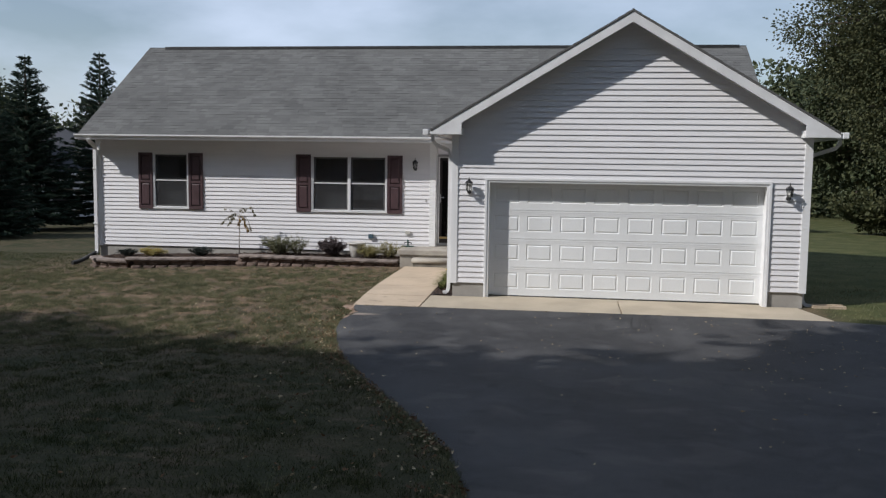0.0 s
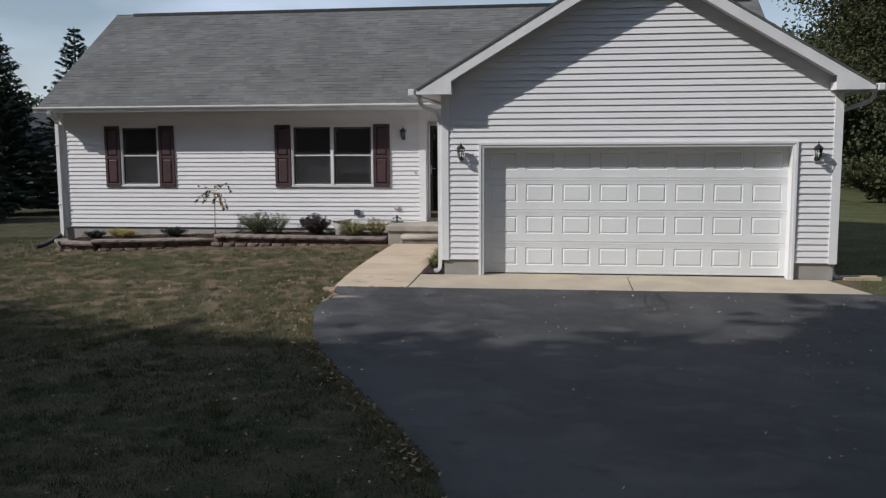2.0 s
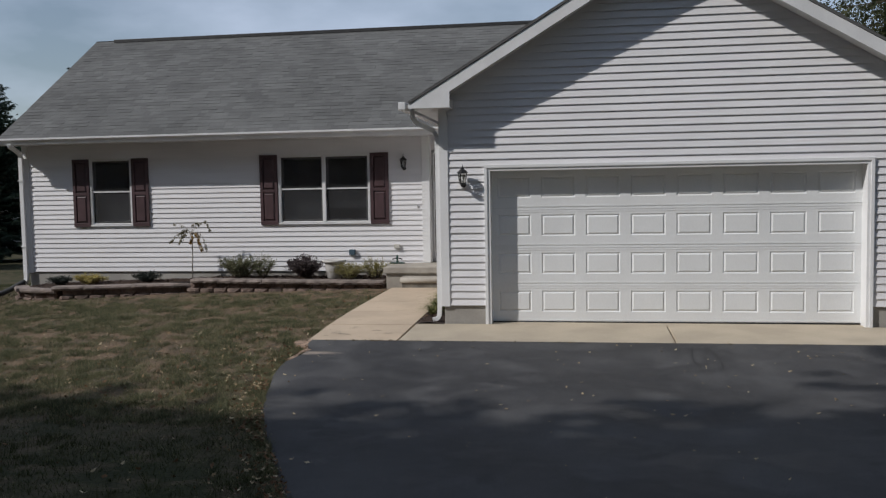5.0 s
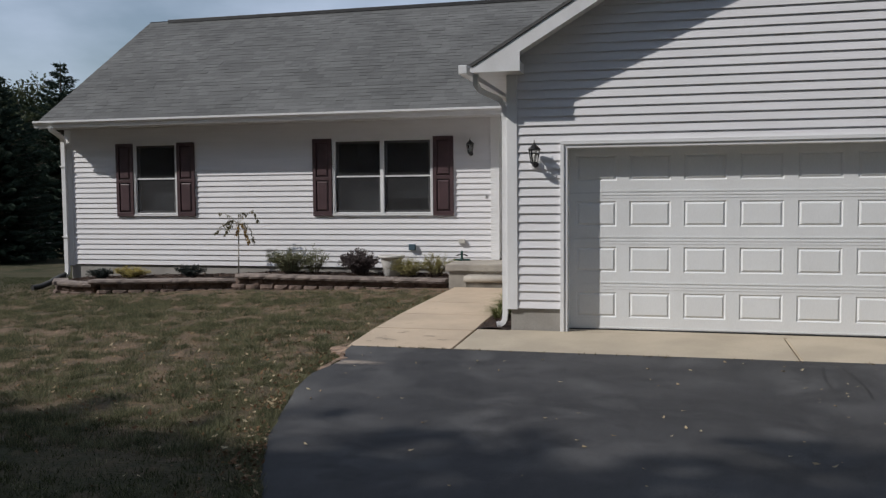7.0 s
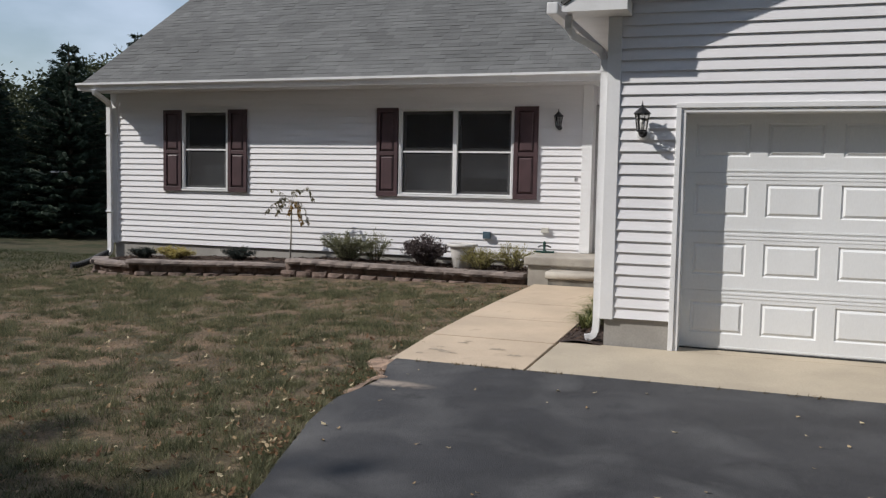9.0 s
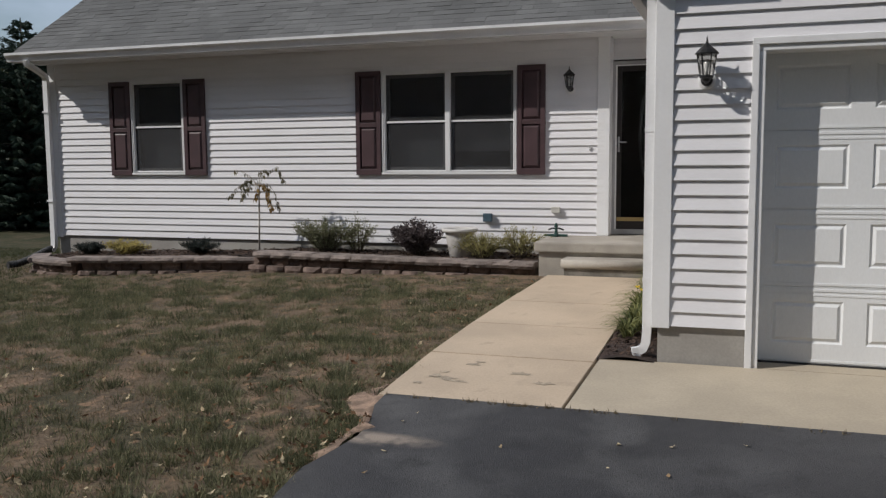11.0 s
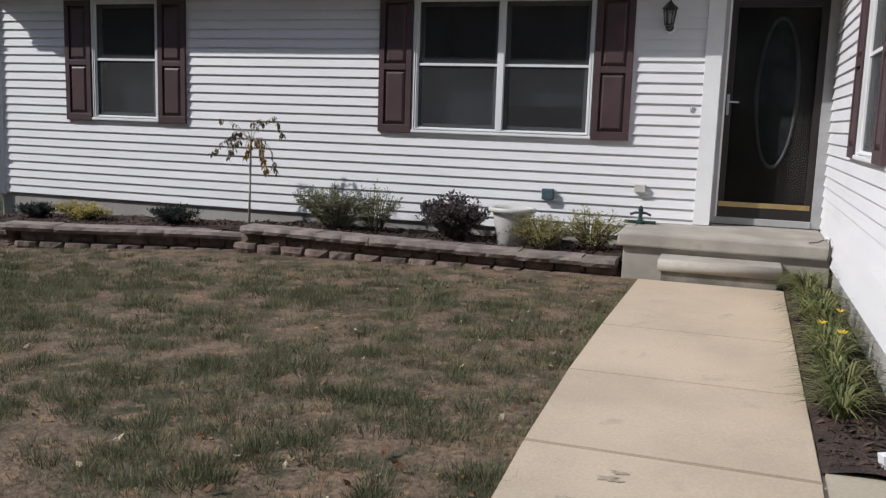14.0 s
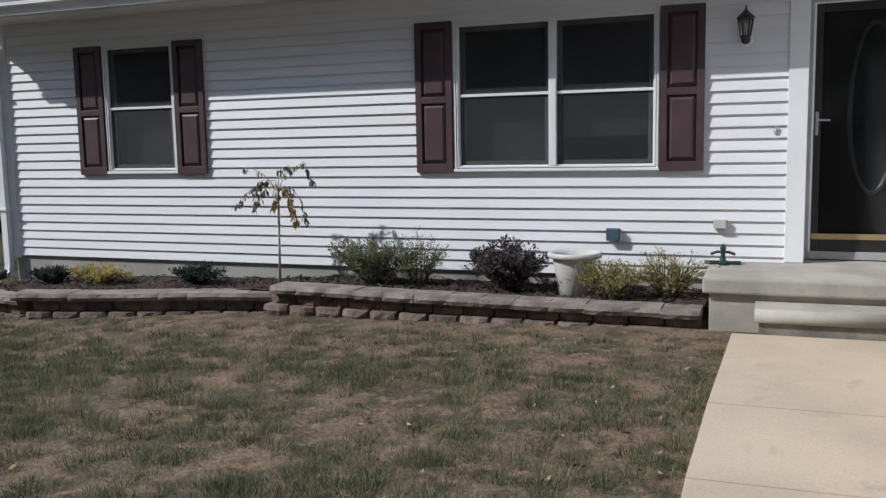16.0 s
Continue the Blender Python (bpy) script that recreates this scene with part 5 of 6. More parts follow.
def daylily(x, y, seed, n=42, flowers=0, size=1.0):
    rng = random.Random(seed)
    z = lerp_rows(WALK_Z, y) - 0.01
    t = tagged(empty("daylily", pose(x, y, z)), "clump of arching green daylily leaves" + (" with yellow flowers" if flowers else ""), "daylily", group="daylilies beside the walk")
    v, f = [], []
    for _ in range(n):
        a = rng.uniform(0, 2 * math.pi)
        L, w = rng.uniform(0.14, 0.33) * size, rng.uniform(0.004, 0.009)
        reach = rng.uniform(0.06, 0.30) * size
        d = Vector((math.cos(a), math.sin(a), 0))
        s = Vector((-math.sin(a), math.cos(a), 0))
        k = len(v)
        for i in range(6):
            q = i / 5
            p = d * (0.03 + reach * q * (0.35 + 0.75 * q)) + Vector((0, 0, L * (q * 1.9 - q * q * 1.35)))
            ww = w * (1 - q) ** 0.5
            v += [p + s * ww, p - s * ww]
        f += [(k + 2 * i, k + 2 * i + 1, k + 2 * i + 3, k + 2 * i + 2) for i in range(5)]
    tagged(piece("leaves", mesh_of("leaves", v, f), LILYLEAF, t), kind="stuff")
    for i in range(flowers):
        a = rng.uniform(0, 6.28)
        top = Vector((0.12 * math.cos(a), 0.12 * math.sin(a), rng.uniform(0.22, 0.32)))
        part("flower_stalk", tube(bmesh.new(), [(0, 0, 0), top * 0.6, top], 0.003, 5), LILYLEAF, t)
        fv, ff = [], []
        for k in range(6):
            b = k * math.pi / 3
            add_leaf(fv, ff, top, Vector((math.cos(b), math.sin(b), 0.7)), 0.038, 0.2, rng)
        piece("flower", mesh_of("flower", fv, ff), PETAL, t, "yellow flower")


rng = random.Random(31)
for k in range(13):
    y = 0.62 + k * 0.255
    daylily(-0.80 + rng.uniform(-0.06, 0.05), y, 60 + k, 120, 1 if k in (2, 4, 5) else 0, rng.uniform(0.8, 1.15))


# ---- trees ----
def broad_tree(name, x, y, h, r, seed, clusters, per, leaf, material, label, low=0.3, trunk_r=None, squash=1.0):
    """A tapered trunk with limbs and a crown of leaf clusters with gaps between them."""
    rng = random.Random(seed)
    z0 = ground_z(x, y)
    t = tagged(empty(name, pose(x, y, z0)), label, "tree")
    tr = trunk_r or 0.022 * h
    bend = Vector((rng.uniform(-0.04, 0.04) * h, rng.uniform(-0.04, 0.04) * h, 0))
    stem = [Vector((0, 0, -0.1)), Vector((0, 0, 0.12 * h)) + bend * 0.3, Vector((0, 0, 0.4 * h)) + bend * 0.8, Vector((0, 0, 0.7 * h)) + bend, Vector((0, 0, 0.9 * h)) + bend]
    part("trunk", tube(bmesh.new(), stem, [tr * 1.3, tr, tr * 0.7, tr * 0.35, tr * 0.1], 9), BARK, t, smooth=True)
    limbs = bmesh.new()
    v, f = [], []
    mid = Vector((bend.x, bend.y, h * (1 + low) / 2))
    half = h * (1 - low) / 2
    for k in range(clusters):
        d = Vector((rng.gauss(0, 1), rng.gauss(0, 1), rng.gauss(0, 1))).normalized()
        q = rng.uniform(0.35, 1.0) ** 0.6
        lump = 0.82 + 0.30 * noise.noise(d * 1.7 + Vector((seed * 3.1, 0, 0)))
        c = mid + Vector((d.x * r * q * lump, d.y * r * q * lump * squash, d.z * half * q * lump * (1 if d.z > 0 else 0.85)))
        if k % 3 == 0:
            s = stem[2].lerp(stem[3], rng.random()) if c.z > 0.5 * h else stem[1].lerp(stem[2], rng.uniform(0.5, 1))
            e = s.lerp(c, 0.55) + Vector((0, 0, 0.03 * h))
            tube(limbs, [s, e, c], [tr * 0.32, tr * 0.18, tr * 0.04], 5)
        cr = r * rng.uniform(0.11, 0.22)
        for _ in range(per):
            o = Vector((rng.gauss(0, 0.47), rng.gauss(0, 0.47), rng.gauss(0, 0.36)))
            add_leaf(v, f, c + o * cr, o + Vector((rng.uniform(-0.5, 0.5), rng.uniform(-0.5, 0.5), rng.uniform(-0.7, 0.2))), leaf * rng.uniform(0.6, 1.3), 0.32, rng)
    tagged(part("limbs", limbs, BARK, t), kind="stuff")
    tagged(piece("crown", mesh_of("crown", v, f), material, t), kind="stuff")
    return t


def spruce(x, y, top, r, seed, label):
    """Whorls of drooping boughs with hanging twigs on a straight trunk."""
    rng = random.Random(seed)
    z0 = ground_z(x, y)
    h = top - z0
    t = tagged(empty("spruce_tree", pose(x, y, z0)), label, "spruce tree", group="spruces beside the house")
    part("trunk", tube(bmesh.new(), [(0, 0, -0.1), (0, 0, h * 0.5), (0, 0, h * 0.97)], [0.02 * h, 0.012 * h, 0.003 * h], 8), BARK, t)
    v, f = [], []
    boughs = bmesh.new()
    z = 0.07 * h
    while z < h * 0.985:
        q = z / h
        R = r * (1 - q) ** 0.78 * (0.8 + 0.2 * rng.random()) + 0.03
        n = max(5, int(13 * (1 - q) + 8))
        turn = rng.uniform(0, 6.28)
        for k in range(n):
            a = turn + 2 * math.pi * k / n + rng.uniform(-0.2, 0.2)
            L = R * rng.uniform(0.7, 1.12)
            d = Vector((math.cos(a), math.sin(a), 0))
            s = Vector((-math.sin(a), math.cos(a), 0))
            rise = 0.45 * q - 0.22
            zz = z + rng.uniform(-0.1, 0.1)
            pts = [Vector((0, 0, zz)) + d * L * u + Vector((0, 0, L * (rise * u + 0.14 * u * u * u))) for u in (0, 0.4, 0.75, 1.0)]
            if q < 0.7:
                tube(boughs, pts, [0.02, 0.014, 0.008, 0.003], 4)
            m = max(12, int(L * 36))
            for i in range(m):
                u = rng.uniform(0.12, 1.0)
                j = 0 if u < 0.4 else 1 if u < 0.75 else 2
                p = pts[j].lerp(pts[j + 1], (u - (0, 0.4, 0.75)[j]) / (0.4, 0.35, 0.25)[j])
                for sd in (-1, 1):
                    w = d * 0.75 + s * sd * rng.uniform(0.5, 1.0) + Vector((0, 0, rng.uniform(-0.75, -0.05)))
                    add_leaf(v, f, p, w, (0.15 + 0.14 * L * (1 - 0.6 * u) * 0.5) * rng.uniform(0.7, 1.3), 0.11, rng)
            add_leaf(v, f, pts[2], pts[3] - pts[2], L * 0.2 + 0.1, 0.10, rng)
        z += h * 0.026 * (1.0 + 0.5 * (1 - q))
    add_leaf(v, f, Vector((0, 0, h * 0.95)), Vector((0, 0, 1)), h * 0.05, 0.1, rng)
    tagged(part("boughs", boughs, BARK, t), kind="stuff")
    tagged(piece("needles", mesh_of("needles", v, f), SPRUCE, t), kind="stuff")
    return t


spruce(-22.6, 21.0, 7.15, 2.9, 1, "tall dark blue-green spruce standing on the lawn")
spruce(-20.8, 24.2, 7.7, 2.8, 2, "tall dark green spruce beside the house")
spruce(-21.6, 16.2, 6.0, 2.9, 3, "dark green spruce with bare lower trunk")
spruce(-24.6, 14.6, 7.3, 3.2, 4, "broad dark green spruce on the lawn")
spruce(-27.5, 17.5, 6.6, 3.0, 5, "dark green spruce behind the others")
broad_tree("maple_tree", -33, 31, 9.4, 4.6, 6, 200, 110, 0.22, FARLEAF, "rounded green broadleaf tree beyond the spruces", 0.15)
broad_tree("maple_tree", -41, 30, 9.0, 5.0, 16, 180, 100, 0.24, FARLEAF, "broad green tree beyond the spruces", 0.12)
# beyond the garage
broad_tree("oak_tree", 17.6, 22.0, 14.8, 7.2, 7, 900, 250, 0.135, OAKLEAF, "large spreading green oak beyond the garage", 0.10)
broad_tree("oak_tree", 24.0, 15.5, 13.0, 6.0, 8, 600, 170, 0.18, OAKLEAF, "large green oak with some yellowing leaves", 0.10)
broad_tree("oak_tree", 26.0, 27.0, 15.0, 7.0, 9, 200, 100, 0.32, OAKLEAF, "tall green oak behind its neighbours", 0.06)
broad_tree("oak_tree", 20.0, 42.0, 12.5, 6.0, 10, 240, 110, 0.30, FARLEAF, "green oak at the far end of the lawn", 0.06)
# shade trees along the lawn on the sunny side
broad_tree("shade_tree", -14.6, -15.9, 15.5, 5.4, 31, 200, 90, 0.42, OAKLEAF, "tall broadleaf tree shading the lawn", 0.34)
broad_tree("shade_tree", -9.6, -19.7, 16.5, 5.6, 32, 230, 84, 0.42, OAKLEAF, "tall broadleaf tree shading the driveway", 0.34)
broad_tree("shade_tree", -4.8, -24.5, 16.0, 5.4, 33, 201, 80, 0.42, OAKLEAF, "tall broadleaf tree beside the driveway", 0.36)
broad_tree("shade_tree", -18.9, -12.9, 12.5, 4.6, 34, 186, 80, 0.40, OAKLEAF, "broadleaf tree at the edge of the lawn", 0.30)
broad_tree("shade_tree", -18.9, -22.0, 17.0, 5.8, 35, 201, 80, 0.44, OAKLEAF, "tall broadleaf tree behind the others", 0.34)


# next two trees stand out of view, added to cut sky light on the driveway
broad_tree("shade_tree", 14.5, -9.0, 14.0, 5.2, 37, 190, 70, 0.44, OAKLEAF, "unseen broadleaf tree added to block sky light", 0.28)
broad_tree("shade_tree", 11.0, -19.0, 16.0, 5.6, 38, 190, 70, 0.44, OAKLEAF, "tall unseen broadleaf tree added to block sky light", 0.30)
broad_tree("shade_tree", -7.2, -15.3, 17.0, 4.9, 36, 220, 76, 0.42, OAKLEAF, "tall slender broadleaf tree beside the lawn", 0.42)


def woods(name, az0, az1, d0, d1, h, n, seed, label, leaves=560, size=1.0):
    """Far woods: heaps of foliage along an arc round the house."""
    rng = random.Random(seed)
    v, f = [], []
    for k in range(n):
        a = radians(rng.uniform(az0, az1))
        d = rng.uniform(d0, d1)
        cx, cy = d * math.sin(a), d * math.cos(a)
        hh = h * rng.uniform(0.6, 1.15)
        cr = hh * rng.uniform(0.25, 0.4)
        z0 = ground_z(cx, cy)
        for _ in range(leaves):
            o = Vector((rng.gauss(0, 0.55), rng.gauss(0, 0.55), 0))
            z = abs(rng.gauss(0.55, 0.3))
            taper = max(0.25, 1 - abs(z - 0.5))
            add_leaf(v, f, Vector((cx + o.x * cr * taper * 1.6, cy + o.y * cr * taper * 1.6, z0 + min(z, 1.05) * hh)), Vector((rng.gauss(0, 1), rng.gauss(0, 1), rng.gauss(0, 0.8))), size * rng.uniform(0.28, 0.60), 0.34, rng)
    tagged(piece(name, mesh_of(name, v, f), FARLEAF), label, "woods", kind="stuff")


woods("far_woods", -80, -20, 66, 90, 8.5, 90, 41, "distant green tree line beyond the spruces")
woods("far_woods", 12, 75, 52, 72, 9.5, 90, 42, "distant green tree line behind the oaks")
# never in view: added behind the camera to darken door reflections and sky light
woods("far_woods", 90, 270, 40, 72, 19, 250, 43, "unseen woods added to darken reflections and sky light", 190, 1.75)
# low growth under the oaks
for k, (x, y, rr, hh) in enumerate(((12.2, 30.5, 2.2, 2.0), (16.5, 28.0, 2.4, 2.4), (20.5, 24.0, 2.2, 2.2), (22.0, 19.5, 2.0, 1.8), (19.0, 17.5, 1.5, 1.2))):
    shrub("undergrowth", x, y, ground_z(x, y), rr, rr, hh, 60, 60, 0.24, 0.3, OAKLEAF, "dense dark bushes under the oaks", 70 + k)

# ---- neighbour ----
nb = tagged(empty("neighbour_house", pose(-31.5, 38.0, ground_z(-31.5, 38), 0, 0, 28)), "pale neighbouring house with a dark roof behind the spruces", "house")
part("wall", boxes((-7, 7, -4, 4, -0.3, 2.9)), SIDING, nb)
rb = bmesh.new()
vs = [rb.verts.new(c) for c in ((-7.5, -4.6, 2.8), (7.5, -4.6, 2.8), (7.5, 0, 5.6), (-7.5, 0, 5.6), (-7.5, 4.6, 2.8), (7.5, 4.6, 2.8))]
for q in ((0, 1, 2, 3), (3, 2, 5, 4), (0, 3, 4), (1, 5, 2), (0, 4, 5, 1)):
    rb.faces.new([vs[i] for i in q])
part("roof", rb, mat("dark_shingle", (0.05, 0.052, 0.06), 0.9, 0.2, 1, 30), nb)
part("gutter", boxes((-7.5, 7.5, -4.72, -4.6, 2.7, 2.82)), ALUM, nb)
for x in (-4, 0.5, 4.5):
    win = part("window", boxes((x - 0.6, x + 0.6, -4.05, -3.98, 1.0, 2.3)), DARKDOOR, nb)
    part("frame", boxes((x - 0.66, x + 0.66, -4.06, -3.99, 0.94, 1.0), (x - 0.66, x + 0.66, -4.06, -3.99, 2.3, 2.36), (x - 0.66, x - 0.6, -4.06, -3.99, 1.0, 2.3), (x + 0.6, x + 0.66, -4.06, -3.99, 1.0, 2.3)), TRIM, win)
rv, rf = [], []
for i in range(41):
    u = i / 40
    x, y = -75 + 62 * u, 14 + 24 * u
    for s in (-2.6, 2.6):
        px, py = x - s * 0.36, y + s * 0.93
        rv.append((px, py, ground_z(px, py) + 0.05))
rf = [(2 * i, 2 * i + 2, 2 * i + 3, 2 * i + 1) for i in range(40)]
tagged(piece("road", mesh_of("road", rv, rf, True), mat("pale_gravel", (0.42, 0.40, 0.37), 0.95, 0.2, 1, 30)), "pale gravel lane beyond the spruces", "road", kind="structure")

# ---- bare soil at the corner of drive and walk ----
sv, sf = [], []
NS = 9
for y in np.arange(-0.97, -2.42, -0.05):
    e = lerp_rows(EDGE, y)
    ragged = noise.noise((y * 9, 4, 0)) + 0.6 * noise.noise((y * 27, 4, 0))
    inner = 0.02 + 0.10 * math.exp(-((y + 1.88) / 0.05) ** 2) + 0.05 * math.exp(-((y + 2.24) / 0.12) ** 2) + 0.030 * ragged
    inner = max(inner, 0.035) if y < -1.31 else -0.035
    outer = 0.19 * math.exp(-((y + 1.36) / 0.24) ** 2) + 0.03 * math.exp(-((y + 2.2) / 0.2) ** 2) + 0.02 * noise.noise((y * 8, 0, 2))
    for j in range(NS):
        x = e + inner - (inner + outer + 0.03) * j / (NS - 1)
        top = 0.036 if x > e + 0.04 else 0.030 if x > e - 0.01 else 0.010
        rim = j == NS - 1 or y < -2.36 or y > -1.0
        sv.append((x, y, ground_z(x, y) + (-0.014 if rim else (0.026 if x > e else -0.010) if j == 0 else top + 0.006 * noise.noise((x * 25, y * 25, 1)))))
for i in range(len(sv) // NS - 1):
    for j in range(NS - 1):
        q = i * NS + j
        sf.append((q, q + 1, q + NS + 1, q + NS))
tagged(piece("bare_soil", mesh_of("bare_soil", sv, sf, True), SOIL), "bare reddish soil between asphalt and lawn", "soil", kind="structure")


# ---- grass ----
grng = np.random.RandomState(7)
lattice = grng.rand(64, 64)


def patch(x, y, s):
    """Smooth value noise over the plan, 0 to 1."""
    u, w = x / s + 100.0, y / s + 100.0
    i, j = np.floor(u).astype(int), np.floor(w).astype(int)
    a, b = u - i, w - j
    a, b = a * a * (3 - 2 * a), b * b * (3 - 2 * b)
    g = lambda p, q: lattice[p % 64, q % 64]
    return (g(i, j) * (1 - a) + g(i + 1, j) * a) * (1 - b) + (g(i, j + 1) * (1 - a) + g(i + 1, j + 1) * a) * b


def lawn_ok(x, y):
    e = np.interp(y, [r[0] for r in EDGE], [r[1] for r in EDGE])
    wl = np.interp(y, [r[0] for r in WALK_L], [r[1] for r in WALK_L])
    wy = np.interp(x, [q[0] for q in fx], [q[1] for q in fx]) - 0.06
    soil = np.exp(-((y + 1.34) / 0.28) ** 2) * 0.17 - 0.03
    left = (x < np.where(y < -1.25, e - 0.02 - soil, wl - 0.01)) & (y < np.where(x > -10.2, wy, 9.0))
    right = (x > 5.95) & (y > -1.1 + 0.05 * (x - 5.95)) & (y < 14)
    return left | right


def ground_zs(x, y):
    """ground_z for whole arrays."""
    ry, rz = [r[0] for r in RISE], [r[1] for r in RISE]
    z = 0.5 * np.interp(y, ry, rz) + 0.25 * (np.interp(y - 0.5, ry, rz) + np.interp(y + 0.5, ry, rz))
    s = np.clip((y + 6) / 8, 0, 1)
    return z - 0.028 * np.clip(-2.6 - x, 0, 12) * s * s * (3 - 2 * s)


def blade_mesh(x, y, L, a, lean, w, material, name, label):
    """One triangle a blade, from root to tip."""
    z = ground_zs(x, y) - 0.006
    k = len(x)
    t = grng.uniform(0, 6.283, k)
    v = np.empty((k, 3, 3))
    v[:, 0] = np.stack([x - w * np.cos(t), y - w * np.sin(t), z], 1)
    v[:, 1] = np.stack([x + w * np.cos(t), y + w * np.sin(t), z], 1)
    v[:, 2] = np.stack([x + L * lean * np.cos(a), y + L * lean * np.sin(a), z + L * np.sqrt(1 - 0.8 * lean ** 2)], 1)
    me = bpy.data.meshes.new(name)
    me.vertices.add(3 * k)
    me.vertices.foreach_set("co", v.reshape(-1))
    me.loops.add(3 * k)
    me.loops.foreach_set("vertex_index", np.arange(3 * k, dtype=np.int32))
    me.polygons.add(k)
    me.polygons.foreach_set("loop_start", np.arange(0, 3 * k, 3, dtype=np.int32))
    me.update()
    me.validate()
    return tagged(piece(name, me, material), label, "grass", kind="stuff")


def blades(n, x0, x1, y0, y1, keep, length, width, material, name, label):
    """Single blades spread over the lawn."""
    x, y = grng.uniform(x0, x1, n), grng.uniform(y0, y1, n)
    ok = lawn_ok(x, y) & (grng.rand(n) < keep(x, y))
    x, y = x[ok], y[ok]
    k = len(x)
    blade_mesh(x, y, grng.uniform(*length, k) * (0.6 + 0.8 * patch(x, y, 0.35)), grng.uniform(0, 6.283, k), grng.uniform(0.35, 1.0, k), grng.uniform(*width, k), material, name, label)


def tufts(cx, cy, per, radius, length, width, material, name, label):
    """Clumps of blades that lean out from their middles; big clumps stand taller."""
    n = len(cx)
    size = grng.uniform(0.45, 1.0, n) ** 1.4
    count = np.maximum((per * size ** 1.5).astype(int), 6)
    i = np.repeat(np.arange(n), count)
    k = len(i)
    a, r = grng.uniform(0, 6.283, k), np.sqrt(grng.rand(k)) * radius * size[i] * (0.7 + 0.6 * grng.rand(k))
    stretch = grng.uniform(0.6, 1.5, n)[i]
    x, y = cx[i] + r * np.cos(a) * stretch, cy[i] + r * np.sin(a) / stretch
    rel = r / (radius * size[i] + 1e-6)
    L = grng.uniform(*length, k) * (0.55 + 0.45 * size[i]) * (1.15 - 0.45 * np.clip(rel, 0, 1))
    lean = np.clip(0.2 + 0.5 * rel + grng.normal(0, 0.2, k), 0.05, 1.0)
    blade_mesh(x, y, L, a + grng.normal(0, 0.6, k), lean, grng.uniform(*width, k), material, name, label)


def tuft_spots(n, x0, x1, y0, y1, keep):
    x, y = grng.uniform(x0, x1, n), grng.uniform(y0, y1, n)
    ok = lawn_ok(x, y) & (grng.rand(n) < keep(x, y))
    return x[ok], y[ok]


fade = lambda y: np.clip((3.9 - y) / 1.5, 0.12, 1)
thick = lambda x, y: fade(y) * np.clip(2.9 * patch(x, y + 3.3, 0.26) * (0.45 + 0.7 * patch(x + 9.1, y, 0.95)) - 0.42, 0.04, 1)
dry = lambda x, y: fade(y) * (0.25 + 0.75 * patch(x, y, 0.3))
sparse = lambda x, y: 0.10 + 0.90 * np.clip(2.2 * patch(x, y, 0.6) - 0.6, 0, 1)
blades(380000, -12.0, -1.6, -5.0, 4.2, dry, (0.012, 0.036), (0.0016, 0.0032), GRASS, "dry_grass", "short straw-coloured grass on the lawn")
blades(90000, -9.5, -1.6, -5.0, 4.2, thick, (0.018, 0.045), (0.0016, 0.0032), LUSH, "thin_green_grass", "thin green grass between the tufts")
tufts(*tuft_spots(4300, -12.0, -1.6, -5.0, 4.2, thick), 105, 0.105, (0.045, 0.100), (0.0017, 0.0034), DARKGRASS, "dark_tufts", "dense dark green tufts in the patchy lawn")
tufts(*tuft_spots(8600, -12.0, -1.6, -5.0, 4.6, thick), 80, 0.090, (0.040, 0.098), (0.0017, 0.0034), LUSH, "grass_tufts", "greener tufts in the patchy lawn")
tufts(*tuft_spots(4700, -12.0, -1.6, -5.0, 4.2, dry), 34, 0.075, (0.022, 0.055), (0.0016, 0.0030), GRASS, "straw_tufts", "dry straw-coloured tufts in the patchy lawn")
blades(210000, -11.0, 1.2, -12.5, -4.2, dry, (0.022, 0.055), (0.0018, 0.0036), SHADEGREEN, "shaded_grass", "green grass in the shade of the trees")
tufts(*tuft_spots(5200, -9.5, 1.2, -12.5, -4.2, sparse), 60, 0.11, (0.030, 0.080), (0.0018, 0.0036), SHADEGREEN, "green_tufts", "deep green tufts in the shaded lawn")
tufts(*tuft_spots(3000, -9.5, 1.2, -12.5, -4.2, sparse), 44, 0.09, (0.025, 0.065), (0.0018, 0.0036), LUSH, "pale_tufts", "paler grass tufts among the green")
ey = grng.uniform(-11.5, -1.75, 620)
ex = np.interp(ey, [r[0] for r in EDGE], [r[1] for r in EDGE]) - np.abs(grng.normal(0, 0.09, 620)) + 0.015
ex -= 0.20 * np.exp(-((ey + 1.40) / 0.32) ** 2)
tufts(ex, ey, 55, 0.075, (0.030, 0.085), (0.0018, 0.0034), LUSH, "edge_grass", "ragged grass along the edge of the asphalt")
sy = grng.uniform(-2.45, -1.15, 90)
sx = np.interp(sy, [r[0] for r in EDGE], [r[1] for r in EDGE]) - 0.03 - 0.20 * np.exp(-((sy + 1.34) / 0.30) ** 2) - np.abs(grng.normal(0, 0.05, 90))
tufts(sx, sy, 60, 0.07, (0.030, 0.080), (0.0018, 0.0034), DARKGRASS, "soil_edge_grass", "dark tufts round the bare soil")
wy = grng.uniform(-1.1, 3.5, 150)
tufts(np.interp(wy, [r[0] for r in WALK_L], [r[1] for r in WALK_L]) - np.abs(grng.normal(0, 0.05, 150)) - 0.02, wy, 34, 0.05, (0.020, 0.050), (0.0016, 0.0030), LUSH, "walk_edge_grass", "low grass along the concrete walk")
